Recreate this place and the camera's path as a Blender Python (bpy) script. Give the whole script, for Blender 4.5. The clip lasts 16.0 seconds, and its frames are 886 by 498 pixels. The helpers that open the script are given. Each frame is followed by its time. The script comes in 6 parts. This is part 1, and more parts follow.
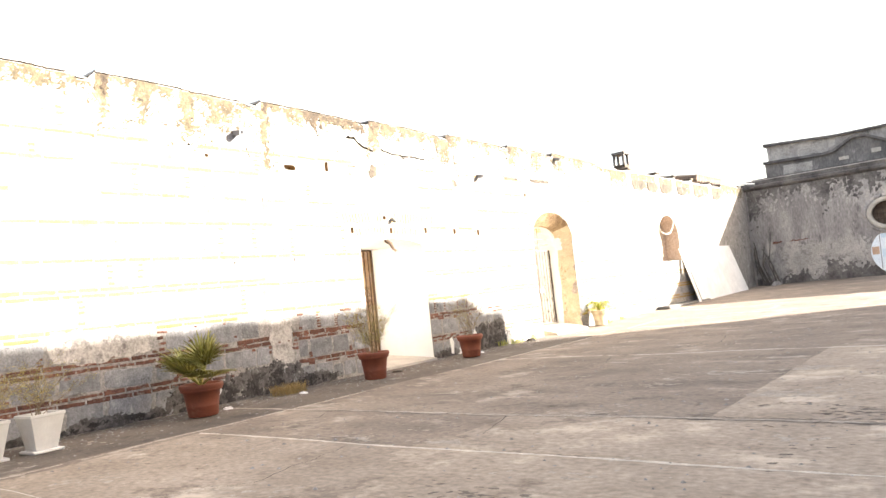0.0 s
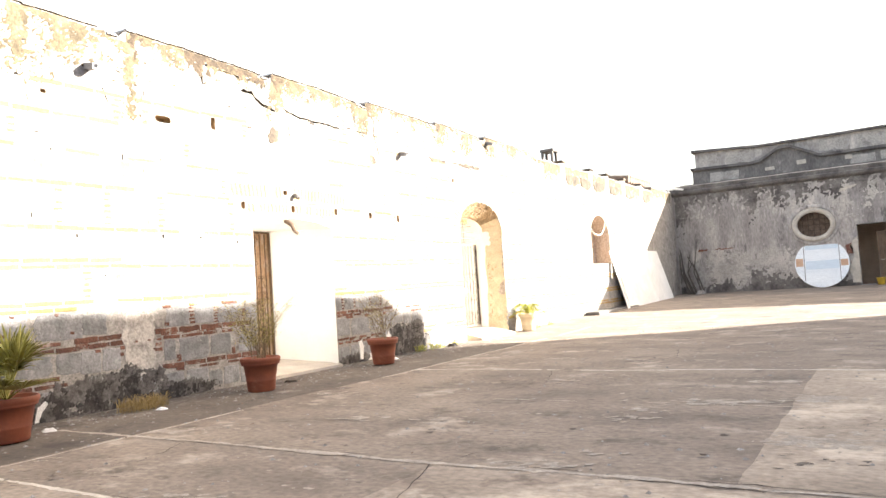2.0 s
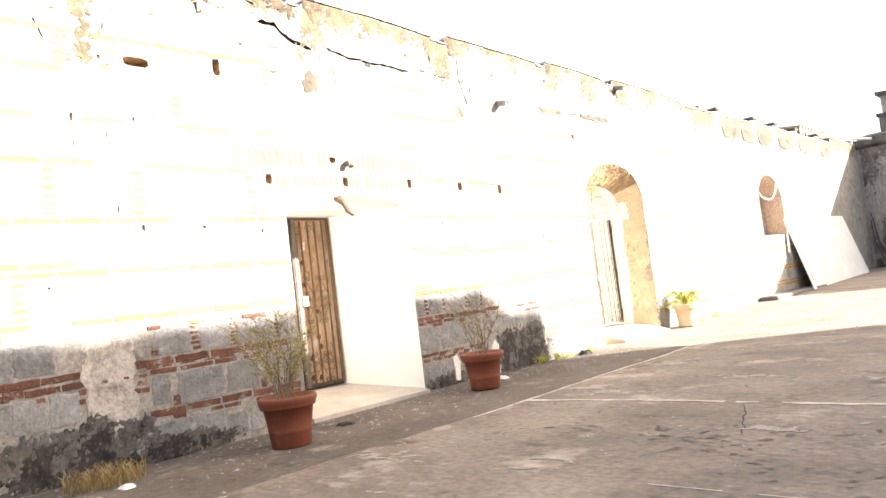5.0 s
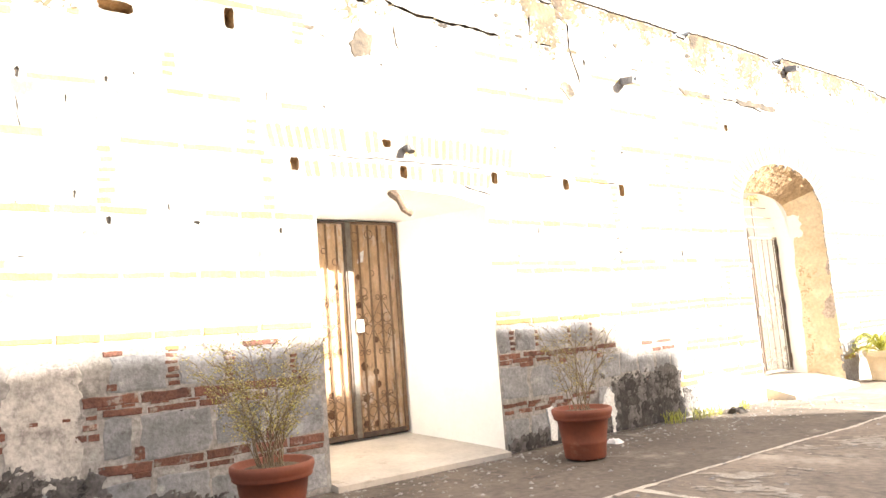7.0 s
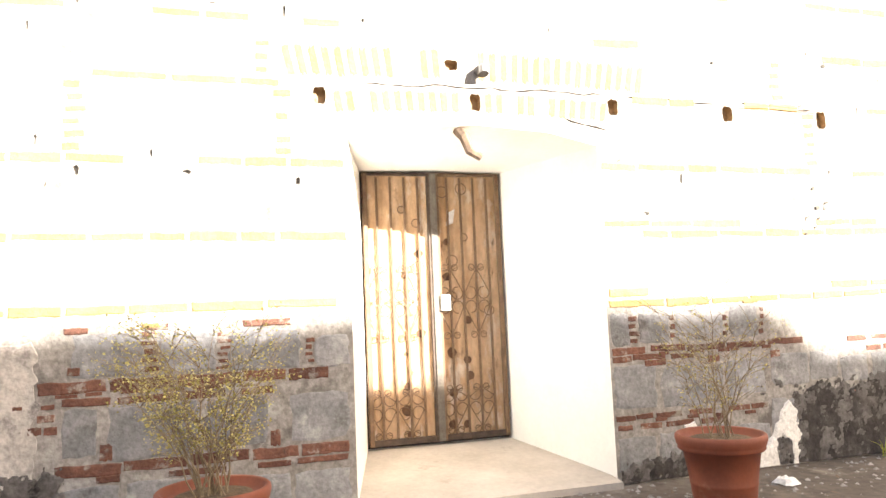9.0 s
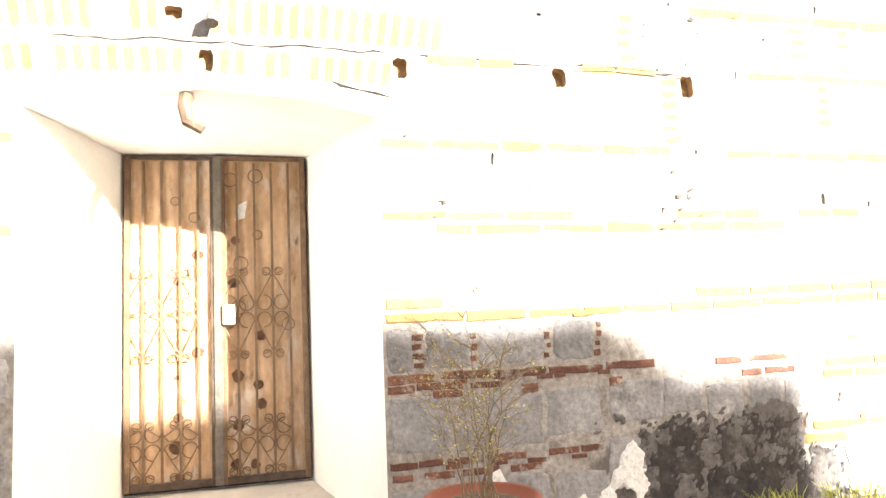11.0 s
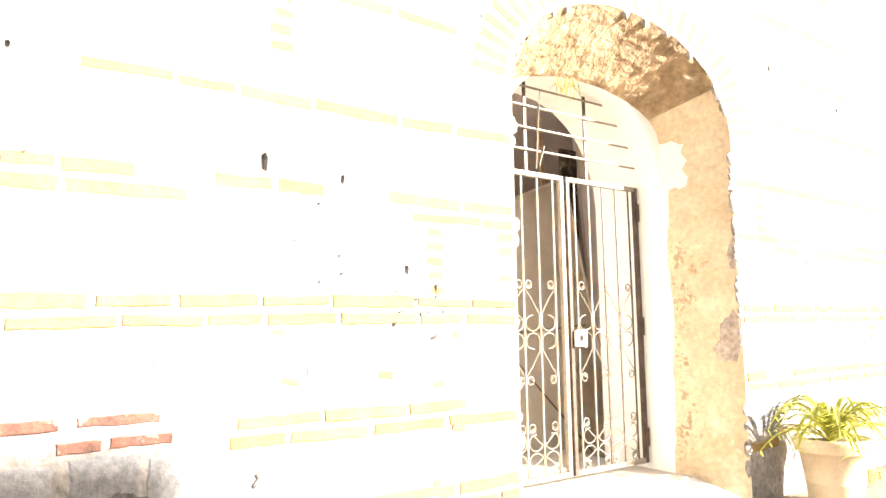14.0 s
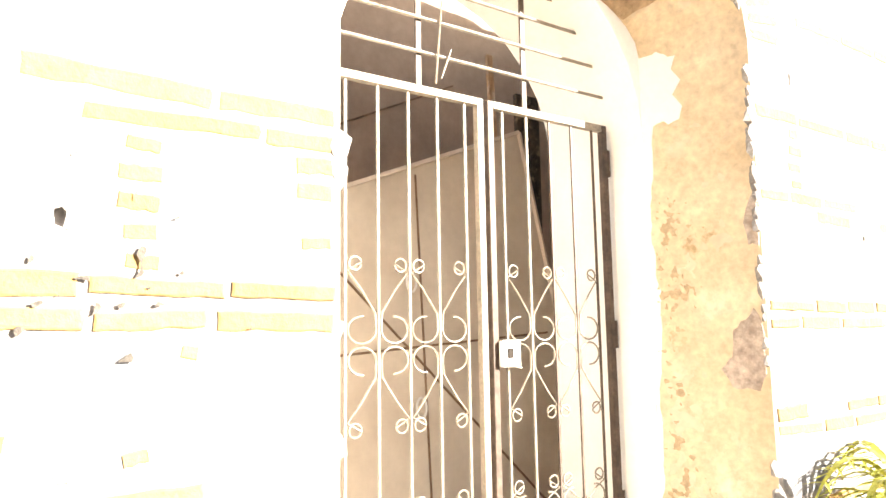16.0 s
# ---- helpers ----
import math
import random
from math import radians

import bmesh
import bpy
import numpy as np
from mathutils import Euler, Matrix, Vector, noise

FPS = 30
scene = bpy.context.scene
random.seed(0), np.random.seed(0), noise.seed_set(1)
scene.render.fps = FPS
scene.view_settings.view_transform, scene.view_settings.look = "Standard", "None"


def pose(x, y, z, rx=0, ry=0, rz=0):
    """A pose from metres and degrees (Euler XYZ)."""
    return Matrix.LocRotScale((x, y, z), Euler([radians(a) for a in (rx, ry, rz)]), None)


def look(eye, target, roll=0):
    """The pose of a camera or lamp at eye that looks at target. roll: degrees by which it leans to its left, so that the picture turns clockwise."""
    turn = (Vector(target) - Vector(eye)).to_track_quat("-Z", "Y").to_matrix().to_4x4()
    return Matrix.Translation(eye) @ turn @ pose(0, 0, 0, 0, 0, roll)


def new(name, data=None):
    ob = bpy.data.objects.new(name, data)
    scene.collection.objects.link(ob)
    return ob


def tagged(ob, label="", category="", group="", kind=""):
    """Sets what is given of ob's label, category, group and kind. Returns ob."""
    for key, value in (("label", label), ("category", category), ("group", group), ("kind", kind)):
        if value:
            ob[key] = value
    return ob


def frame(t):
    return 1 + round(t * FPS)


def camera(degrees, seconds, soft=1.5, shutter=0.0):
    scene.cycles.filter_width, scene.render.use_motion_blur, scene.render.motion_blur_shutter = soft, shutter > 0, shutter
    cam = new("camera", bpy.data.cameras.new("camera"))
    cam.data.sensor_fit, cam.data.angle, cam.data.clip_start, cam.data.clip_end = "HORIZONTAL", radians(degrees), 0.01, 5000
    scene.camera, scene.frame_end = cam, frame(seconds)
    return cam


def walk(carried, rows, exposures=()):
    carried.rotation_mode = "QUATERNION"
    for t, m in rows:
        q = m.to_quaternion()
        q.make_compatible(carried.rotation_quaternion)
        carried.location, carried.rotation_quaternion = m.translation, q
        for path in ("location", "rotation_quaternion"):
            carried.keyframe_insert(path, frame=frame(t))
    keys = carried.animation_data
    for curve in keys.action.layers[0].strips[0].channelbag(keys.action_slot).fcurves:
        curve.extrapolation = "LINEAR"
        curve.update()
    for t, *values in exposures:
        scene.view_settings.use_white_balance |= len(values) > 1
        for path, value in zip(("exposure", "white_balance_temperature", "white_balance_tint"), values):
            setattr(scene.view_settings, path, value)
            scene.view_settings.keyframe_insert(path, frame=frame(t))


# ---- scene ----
cam = camera(63.3, 16.0)
METRES, EYE, TILT, LEAN, TURN = 18.0, 1.34, 0.0, 0.0, 38.5
ROWS = [
    (0.0, 0.0, 0.0, 0.0, 0.4, 3.83, 6.01),
    (0.5, -0.0022, 0.032, -0.0017, 1.66, 3.72, 2.86),
    (1.0, -0.0006, 0.0652, -0.003, -2.4, 3.01, 5.43),
    (1.5, 0.0043, 0.1004, -0.0017, -3.51, 2.29, 1.14),
    (2.0, 0.0044, 0.1346, -0.0021, -6.33, 3.12, 3.76),
    (2.5, 0.0119, 0.1689, -0.0014, -5.55, 3.08, 5.01),
    (3.0, 0.0169, 0.2045, -0.0023, -5.21, 3.54, 3.77),
    (3.5, 0.0251, 0.2373, -0.0026, -5.98, 3.33, 4.75),
    (6.0, 0.0538, 0.4115, -0.0034, 14.91, 5.48, 5.57),
    (6.5, 0.0601, 0.4449, -0.002, 17.07, 6.45, 3.77),
    (7.0, 0.0652, 0.4769, -0.0042, 16.75, 6.68, 4.38),
    (7.5, 0.0716, 0.506, -0.0035, 28.31, 7.47, 4.34),
    (8.0, 0.0769, 0.5371, -0.0012, 30.85, 5.71, 3.01),
    (10.5, 0.1234, 0.6749, -0.0039, 40.99, 5.52, 2.44),
    (11.0, 0.1318, 0.7025, -0.0016, 36.81, 5.62, 2.37),
    (11.5, 0.1374, 0.7216, -0.0014, 39.66, 6.45, 3.58),
    (12.0, 0.1418, 0.7494, -0.001, 25.45, 5.8, 3.39),
    (12.5, 0.1513, 0.7754, -0.0039, 19.91, 5.99, 4.9),
    (13.0, 0.1584, 0.8044, -0.0039, 19.4, 6.38, 1.8),
    (13.5, 0.1646, 0.8317, -0.0031, 12.95, 6.24, 2.22),
    (14.0, 0.174, 0.8604, -0.0027, 15.45, 6.46, 0.89),
    (14.5, 0.1755, 0.8891, -0.0032, 15.0, 6.57, 1.22),
    (15.0, 0.1804, 0.9181, -0.0046, 13.41, 7.24, 2.93),
    (15.5, 0.1841, 0.9453, -0.0034, 18.15, 8.02, 1.58),
    (16.0, 0.1861, 0.9747, -0.0024, 16.62, 7.03, 0.93),
]
walk(cam, [(t, pose(0, 0, EYE, TILT, LEAN, TURN) @ pose(METRES * x, METRES * y, METRES * z, 90 + pitch, roll, yaw)) for t, x, y, z, yaw, pitch, roll in ROWS],
     [(0.0, 2.6, 6950, 11), (16.0, 2.6, 6950, 11)])

# ---- daylight ----
SUN_AZ, SUN_EL = 35.5, 20.0  # degrees from +x towards +y, and above the horizon
world = bpy.data.worlds.new("sky")
scene.world = world
world.use_nodes = True
wn = world.node_tree.nodes
sky = wn.new("ShaderNodeTexSky")
sky.sky_type, sky.sun_disc = "NISHITA", False
sky.sun_elevation, sky.sun_rotation = radians(SUN_EL), radians(90 - SUN_AZ)
sky.air_density, sky.dust_density, sky.ozone_density = 1.0, 4.0, 0.8
wn["Background"].inputs["Strength"].default_value = 0.07
haze = wn.new("ShaderNodeMix")  # an even veil of bright haze over the clear sky
haze.data_type, haze.blend_type = "RGBA", "ADD"
haze.inputs[0].default_value, haze.inputs[7].default_value = 1.0, (1.35, 1.3, 1.25, 1)
world.node_tree.links.new(sky.outputs[0], haze.inputs[6])
world.node_tree.links.new(haze.outputs[2], wn["Background"].inputs["Color"])
sun = new("sun", bpy.data.lights.new("sun", "SUN"))
sun.data.energy, sun.data.angle, sun.data.color = 5.0, radians(0.5), (1.0, 0.975, 0.92)
sun_way = Vector((math.cos(radians(SUN_AZ)) * math.cos(radians(SUN_EL)), math.sin(radians(SUN_AZ)) * math.cos(radians(SUN_EL)), math.sin(radians(SUN_EL))))
sun.matrix_world = look(sun_way * 60, (0, 0, 0))


# ---- materials ----
def surf(name, dark, light, scale=6.0, rough=0.85, bump=0.3, metal=0.0, fine=60.0, stain=None, stain_scale=0.8, stain_at=0.55, vary=0.0, own=False, stretch=(1, 1, 1), island=False, depth=0.02, speck=0.25, stain2=None, stain2_scale=2.0, stain2_at=0.6):
    """A surface of two tones at two scales, with an optional third tone in blotches, relief, and piece-to-piece variation."""
    m = bpy.data.materials.new(name)
    m.use_nodes = True
    n, l = m.node_tree.nodes, m.node_tree.links
    b = n["Principled BSDF"]
    b.inputs["Metallic"].default_value = metal
    if own:
        where = n.new("ShaderNodeTexCoord").outputs["Object"]
    else:
        where = n.new("ShaderNodeNewGeometry").outputs["Position"]
    mp = n.new("ShaderNodeMapping")
    mp.inputs["Scale"].default_value = stretch
    l.new(where, mp.inputs["Vector"])

    def cloud(size, detail, roughness=0.6):
        t = n.new("ShaderNodeTexNoise")
        t.inputs["Scale"].default_value, t.inputs["Detail"].default_value, t.inputs["Roughness"].default_value = size, detail, roughness
        l.new(mp.outputs[0], t.inputs["Vector"])
        return t.outputs["Fac"]

    def ramp(src, lo, hi):
        r = n.new("ShaderNodeMapRange")
        r.inputs["From Min"].default_value, r.inputs["From Max"].default_value = lo, hi
        l.new(src, r.inputs["Value"])
        return r.outputs[0]

    def mix(fac, a, c, mode="MIX"):
        x = n.new("ShaderNodeMix")
        x.data_type, x.blend_type = "RGBA", mode
        for src, slot in ((fac, x.inputs[0]), (a, x.inputs[6]), (c, x.inputs[7])):
            if isinstance(src, bpy.types.NodeSocket):
                l.new(src, slot)
            elif isinstance(src, tuple):
                slot.default_value = (*src, 1)
            else:
                slot.default_value = src
        return x.outputs[2]

    big, small = cloud(scale, 6), cloud(fine, 4)
    col = mix(ramp(big, 0.32, 0.68), dark, light)
    grain = ramp(small, 0.3, 0.7)
    gm = n.new("ShaderNodeMapRange")
    gm.inputs["To Min"].default_value, gm.inputs["To Max"].default_value = 1 - speck, 1 + 0.8 * speck
    l.new(grain, gm.inputs["Value"])
    cg = n.new("ShaderNodeCombineColor")
    for k in range(3):
        l.new(gm.outputs[0], cg.inputs[k])
    col = mix(1.0, col, cg.outputs[0], "MULTIPLY")
    if stain:
        col = mix(ramp(cloud(stain_scale, 8, 0.68), stain_at - 0.03, stain_at + 0.07), col, stain)
    if stain2:
        col = mix(ramp(cloud(stain2_scale, 9, 0.72), stain2_at - 0.03, stain2_at + 0.09), col, stain2)
    if vary:
        r = n.new("ShaderNodeNewGeometry").outputs["Random Per Island"] if island else n.new("ShaderNodeObjectInfo").outputs["Random"]
        v = n.new("ShaderNodeMapRange")
        v.inputs["To Min"].default_value, v.inputs["To Max"].default_value = 1 - vary, 1 + vary
        l.new(r, v.inputs["Value"])
        cv = n.new("ShaderNodeCombineColor")
        for k in range(3):
            l.new(v.outputs[0], cv.inputs[k])
        col = mix(1.0, col, cv.outputs[0], "MULTIPLY")
    l.new(col, b.inputs["Base Color"])
    rr = n.new("ShaderNodeMapRange")
    rr.inputs["To Min"].default_value, rr.inputs["To Max"].default_value = max(0.05, rough - 0.12), min(1, rough + 0.1)
    l.new(big, rr.inputs["Value"])
    l.new(rr.outputs[0], b.inputs["Roughness"])
    if bump:
        bp = n.new("ShaderNodeBump")
        bp.inputs["Strength"].default_value, bp.inputs["Distance"].default_value = bump, depth
        add = n.new("ShaderNodeMath")
        add.operation = "MULTIPLY_ADD"
        add.inputs[1].default_value = 0.35
        l.new(small, add.inputs[0])
        l.new(big, add.inputs[2])
        l.new(add.outputs[0], bp.inputs["Height"])
        l.new(bp.outputs[0], b.inputs["Normal"])
    return m


M = {}
M["mortar"] = surf("lime mortar", (0.228, 0.21, 0.195), (0.37, 0.347, 0.328), 4.0, 0.92, 0.8, fine=30, speck=0.35, stain=(0.118, 0.104, 0.0997), stain_scale=2.2, stain_at=0.60, stain2=(0.455, 0.444, 0.423), stain2_scale=3.5, stain2_at=0.60)
M["stone"] = surf("grey volcanic stone", (0.186, 0.185, 0.193), (0.308, 0.306, 0.315), 5.0, 0.92, 0.9, fine=34, speck=0.26, stain=(0.428, 0.415, 0.412), stain_scale=4.5, stain_at=0.63, vary=0.18, stain2=(0.0931, 0.0849, 0.0824), stain2_scale=4.0, stain2_at=0.61)
M["stone_far"] = surf("grey volcanic stone bulk", (0.186, 0.185, 0.193), (0.308, 0.306, 0.315), 5.0, 0.92, 0.9, fine=34, speck=0.26, stain=(0.428, 0.415, 0.412), stain_scale=4.5, stain_at=0.63, vary=0.18, stain2=(0.0931, 0.0849, 0.0824), stain2_scale=4.0, stain2_at=0.61, island=True)
M["brick"] = surf("thin red brick", (0.098, 0.045, 0.034), (0.205, 0.092, 0.064), 9.0, 0.92, 0.8, fine=45, speck=0.3, stain=(0.33, 0.285, 0.25), stain_scale=8.0, stain_at=0.575, vary=0.3, stain2=(0.055, 0.036, 0.03), stain2_scale=6.0, stain2_at=0.61)
M["brick_far"] = surf("thin red brick bulk", (0.098, 0.045, 0.034), (0.205, 0.092, 0.064), 9.0, 0.92, 0.8, fine=45, speck=0.3, stain=(0.33, 0.285, 0.25), stain_scale=8.0, stain_at=0.575, vary=0.3, stain2=(0.055, 0.036, 0.03), stain2_scale=6.0, stain2_at=0.61, island=True)
# the same brick again, paler and yellower to stand for sun on it
M["ochre_brick"] = surf("sunlit tone of the brick", (0.25, 0.16, 0.062), (0.36, 0.235, 0.095), 8.0, 0.9, 0.6, fine=50, speck=0.12, vary=0.12)
M["sunlit_brick_far"] = surf("sunlit tone of the brick bulk", (0.25, 0.16, 0.062), (0.36, 0.235, 0.095), 8.0, 0.9, 0.6, fine=50, speck=0.12, vary=0.12, island=True)
M["limewash"] = surf("cream limewash", (0.87, 0.855, 0.82), (0.93, 0.92, 0.89), 2.0, 0.85, 0.2, fine=30, speck=0.03)
M["sill"] = surf("trodden pale cement", (0.40, 0.355, 0.305), (0.55, 0.50, 0.44), 2.0, 0.88, 0.25, fine=24, speck=0.08, stain=(0.30, 0.25, 0.20), stain_scale=1.8, stain_at=0.62)
M["tan_plaster"] = surf("bare tan plaster", (0.602, 0.462, 0.293), (0.78, 0.649, 0.459), 2.2, 0.92, 0.9, fine=26, stain=(0.432, 0.31, 0.17), stain_scale=6.0, stain_at=0.615, speck=0.18, stain2=(0.79, 0.713, 0.559), stain2_scale=3.0, stain2_at=0.58)
M["jamb_pale"] = surf("pale peach plaster film", (0.66, 0.54, 0.385), (0.76, 0.64, 0.48), 5.0, 0.9, 0.3, fine=30, speck=0.08)
M["jamb_brown"] = surf("browned plaster", (0.42, 0.31, 0.185), (0.58, 0.455, 0.30), 7.0, 0.92, 0.5, fine=40)
M["vault"] = surf("crumbling brown vault", (0.22, 0.148, 0.085), (0.48, 0.345, 0.21), 6.0, 0.95, 1.0, fine=22, depth=0.06)
M["coping"] = surf("weathered coping plaster", (0.022, 0.018, 0.015), (0.12, 0.094, 0.07), 3.2, 0.95, 0.9, fine=25, stain=(0.22, 0.175, 0.125), stain_scale=2.4, stain_at=0.57, stain2=(0.016, 0.013, 0.012), stain2_scale=5.0, stain2_at=0.60)
M["concrete"] = surf("worn concrete deck", (0.162, 0.125, 0.0982), (0.29, 0.233, 0.185), 0.8, 0.9, 0.6, fine=15, speck=0.3, stain=(0.421, 0.35, 0.282), stain_scale=0.9, stain_at=0.60, stain2=(0.103, 0.0789, 0.0622), stain2_scale=1.7, stain2_at=0.58, stretch=(0.9, 1.2, 1.0))
M["concrete_mid"] = surf("middle concrete slab", (0.23, 0.181, 0.139), (0.386, 0.313, 0.249), 0.8, 0.9, 0.6, fine=15, speck=0.3, stain=(0.56, 0.475, 0.389), stain_scale=0.9, stain_at=0.59, stain2=(0.14, 0.107, 0.0843), stain2_scale=1.7, stain2_at=0.575, stretch=(0.9, 1.2, 1.0))
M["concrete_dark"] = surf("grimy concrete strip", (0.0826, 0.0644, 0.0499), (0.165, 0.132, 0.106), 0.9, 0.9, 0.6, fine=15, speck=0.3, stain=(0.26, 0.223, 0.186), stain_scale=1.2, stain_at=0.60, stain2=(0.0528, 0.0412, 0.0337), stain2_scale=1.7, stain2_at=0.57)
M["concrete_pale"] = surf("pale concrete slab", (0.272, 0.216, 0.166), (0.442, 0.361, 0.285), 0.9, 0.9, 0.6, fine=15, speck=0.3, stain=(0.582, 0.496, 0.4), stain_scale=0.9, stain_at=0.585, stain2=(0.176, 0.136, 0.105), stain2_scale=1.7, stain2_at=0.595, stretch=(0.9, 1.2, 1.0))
M["seam"] = surf("pale joint filler", (0.42, 0.365, 0.30), (0.68, 0.61, 0.52), 8.0, 0.9, 0.4, fine=60)
M["old_plaster"] = surf("flaking pale plaster", (0.36, 0.33, 0.305), (0.58, 0.545, 0.515), 3.0, 0.92, 0.9, fine=24, speck=0.3, stain=(0.19, 0.17, 0.16), stain_scale=4.0, stain_at=0.57, stain2=(0.07, 0.06, 0.057), stain2_scale=6.0, stain2_at=0.61)
M["joint_band"] = surf("wide cement joint", (0.30, 0.255, 0.21), (0.46, 0.40, 0.34), 4.0, 0.9, 0.5, fine=40, speck=0.3, stain=(0.10, 0.08, 0.068), stain_scale=5.0, stain_at=0.62)
M["grey_render"] = surf("blackened grey render", (0.22, 0.201, 0.194), (0.484, 0.449, 0.427), 0.9, 0.93, 0.6, fine=12, speck=0.3, stain=(0.66, 0.611, 0.561), stain_scale=0.8, stain_at=0.60, stretch=(1.3, 1, 0.4), stain2=(0.0935, 0.0847, 0.0825), stain2_scale=1.7, stain2_at=0.59)
M["grey_cornice"] = surf("dark moulded render", (0.06, 0.054, 0.054), (0.20, 0.185, 0.175), 1.8, 0.93, 0.5, fine=14)
M["upper_render"] = surf("streaked upper render", (0.22, 0.203, 0.195), (0.537, 0.498, 0.466), 0.8, 0.93, 0.4, fine=12, stretch=(1.0, 1, 0.5), stain=(0.732, 0.683, 0.622), stain_scale=0.9, stain_at=0.62, stain2=(0.104, 0.0939, 0.0903), stain2_scale=1.4, stain2_at=0.575)
M["gable_render"] = surf("dark weathered gable render", (0.10, 0.092, 0.09), (0.27, 0.25, 0.236), 1.0, 0.93, 0.4, fine=12, speck=0.3, stretch=(1.0, 1, 0.5), stain=(0.40, 0.37, 0.345), stain_scale=1.2, stain_at=0.63)
M["terracotta"] = surf("terracotta", (0.158, 0.041, 0.0208), (0.225, 0.064, 0.0336), 4.0, 0.7, 0.12, own=True, fine=40, speck=0.08, vary=0.08, stain=(0.27, 0.123, 0.072), stain_scale=3.0, stain_at=0.62)
M["soil"] = surf("dry potting soil", (0.06, 0.04, 0.025), (0.16, 0.11, 0.06), 18.0, 0.95, 1.0, own=True)
M["white_paint"] = surf("white painted planter", (0.64, 0.625, 0.60), (0.78, 0.765, 0.74), 4.0, 0.6, 0.1, own=True, speck=0.04)
M["cream_pot"] = surf("cream glazed pot", (0.60, 0.49, 0.33), (0.76, 0.66, 0.49), 4.0, 0.6, 0.15, own=True, speck=0.1)
M["leaf"] = surf("palm leaf", (0.213, 0.216, 0.055), (0.45, 0.414, 0.13), 9.0, 0.5, 0.1, own=True, vary=0.25, island=True)
M["shrub_leaf"] = surf("dry shrub leaf", (0.30, 0.255, 0.06), (0.47, 0.41, 0.13), 9.0, 0.6, 0.0, own=True, vary=0.35, island=True)
M["fern"] = surf("bright arching leaf", (0.30, 0.32, 0.04), (0.56, 0.54, 0.10), 9.0, 0.5, 0.0, own=True, vary=0.25, island=True)
M["twig"] = surf("dry twig", (0.16, 0.12, 0.075), (0.30, 0.23, 0.15), 14.0, 0.9, 0.3, own=True)
M["flower"] = surf("yellow blossom", (0.50, 0.32, 0.03), (0.62, 0.42, 0.06), 20.0, 0.6, 0.0, own=True)
M["straw"] = surf("dry grass", (0.28, 0.19, 0.07), (0.45, 0.33, 0.15), 14.0, 0.9, 0.0, own=True, vary=0.3, island=True)
M["rust_sheet"] = surf("brown weathered door sheet", (0.40, 0.24, 0.125), (0.64, 0.45, 0.285), 3.0, 0.7, 0.25, fine=18, stain=(0.70, 0.60, 0.49), stain_scale=3.2, stain_at=0.585, stretch=(1, 1.6, 0.7), speck=0.2, stain2=(0.16, 0.09, 0.052), stain2_scale=4.0, stain2_at=0.60)
M["iron"] = surf("rusty dark iron", (0.05, 0.035, 0.027), (0.12, 0.085, 0.065), 12.0, 0.55, 0.2, metal=0.4)
M["door_bar"] = surf("brown painted iron bar", (0.13, 0.075, 0.042), (0.22, 0.135, 0.08), 12.0, 0.6, 0.2, metal=0.2)
M["white_iron"] = surf("cream painted iron", (0.178, 0.149, 0.115), (0.281, 0.238, 0.187), 12.0, 0.5, 0.1)
M["hole"] = surf("dark hollow", (0.012, 0.009, 0.007), (0.04, 0.028, 0.02), 8.0, 0.95, 0.2)
M["rust_spot"] = surf("dark rust", (0.06, 0.03, 0.017), (0.15, 0.08, 0.045), 20.0, 0.9, 0.4, fine=60)
M["grey_iron"] = surf("greyed iron", (0.10, 0.085, 0.07), (0.19, 0.165, 0.14), 12.0, 0.6, 0.2, metal=0.2)
M["room"] = surf("inner room plaster", (0.54, 0.45, 0.37), (0.68, 0.585, 0.495), 1.5, 0.9, 0.25, fine=20, speck=0.08)
M["sheet"] = surf("pale painted metal sheet", (0.458, 0.387, 0.308), (0.598, 0.528, 0.44), 1.8, 0.65, 0.15, fine=14, speck=0.05)
M["brown_sheet"] = surf("dull brown metal sheet", (0.27, 0.20, 0.145), (0.38, 0.29, 0.215), 1.8, 0.7, 0.15, fine=14, speck=0.08)
M["wood"] = surf("old grey-brown timber", (0.09, 0.06, 0.042), (0.21, 0.145, 0.10), 10.0, 0.85, 0.5, stretch=(3, 3, 0.6))
M["white_board"] = surf("white board", (0.726, 0.726, 0.726), (0.88, 0.88, 0.88), 2.0, 0.6, 0.1)
M["grey_board"] = surf("weathered grey board", (0.10, 0.095, 0.09), (0.20, 0.19, 0.18), 3.0, 0.8, 0.3)
M["disc_white"] = surf("glossy pale disc face", (0.74, 0.79, 0.84), (0.90, 0.93, 0.95), 0.9, 0.25, 0.05, stretch=(0.3, 1, 1.8))
M["disc_blue"] = surf("pale blue band", (0.58, 0.68, 0.77), (0.70, 0.79, 0.86), 1.4, 0.25, 0.05)
M["orange"] = surf("orange patch", (0.50, 0.28, 0.17), (0.60, 0.40, 0.27), 4.0, 0.5, 0.1)
M["rim"] = surf("pale stone moulding", (0.42, 0.38, 0.33), (0.62, 0.57, 0.50), 3.0, 0.88, 0.4)
M["tile"] = surf("old roof tile", (0.10, 0.07, 0.055), (0.22, 0.16, 0.12), 6.0, 0.9, 0.5)
M["pipe"] = surf("white plastic pipe", (0.66, 0.66, 0.64), (0.76, 0.76, 0.74), 4.0, 0.4, 0.0)
M["earth"] = surf("dry earth", (0.16, 0.13, 0.10), (0.26, 0.21, 0.16), 0.2, 0.95, 0.3)
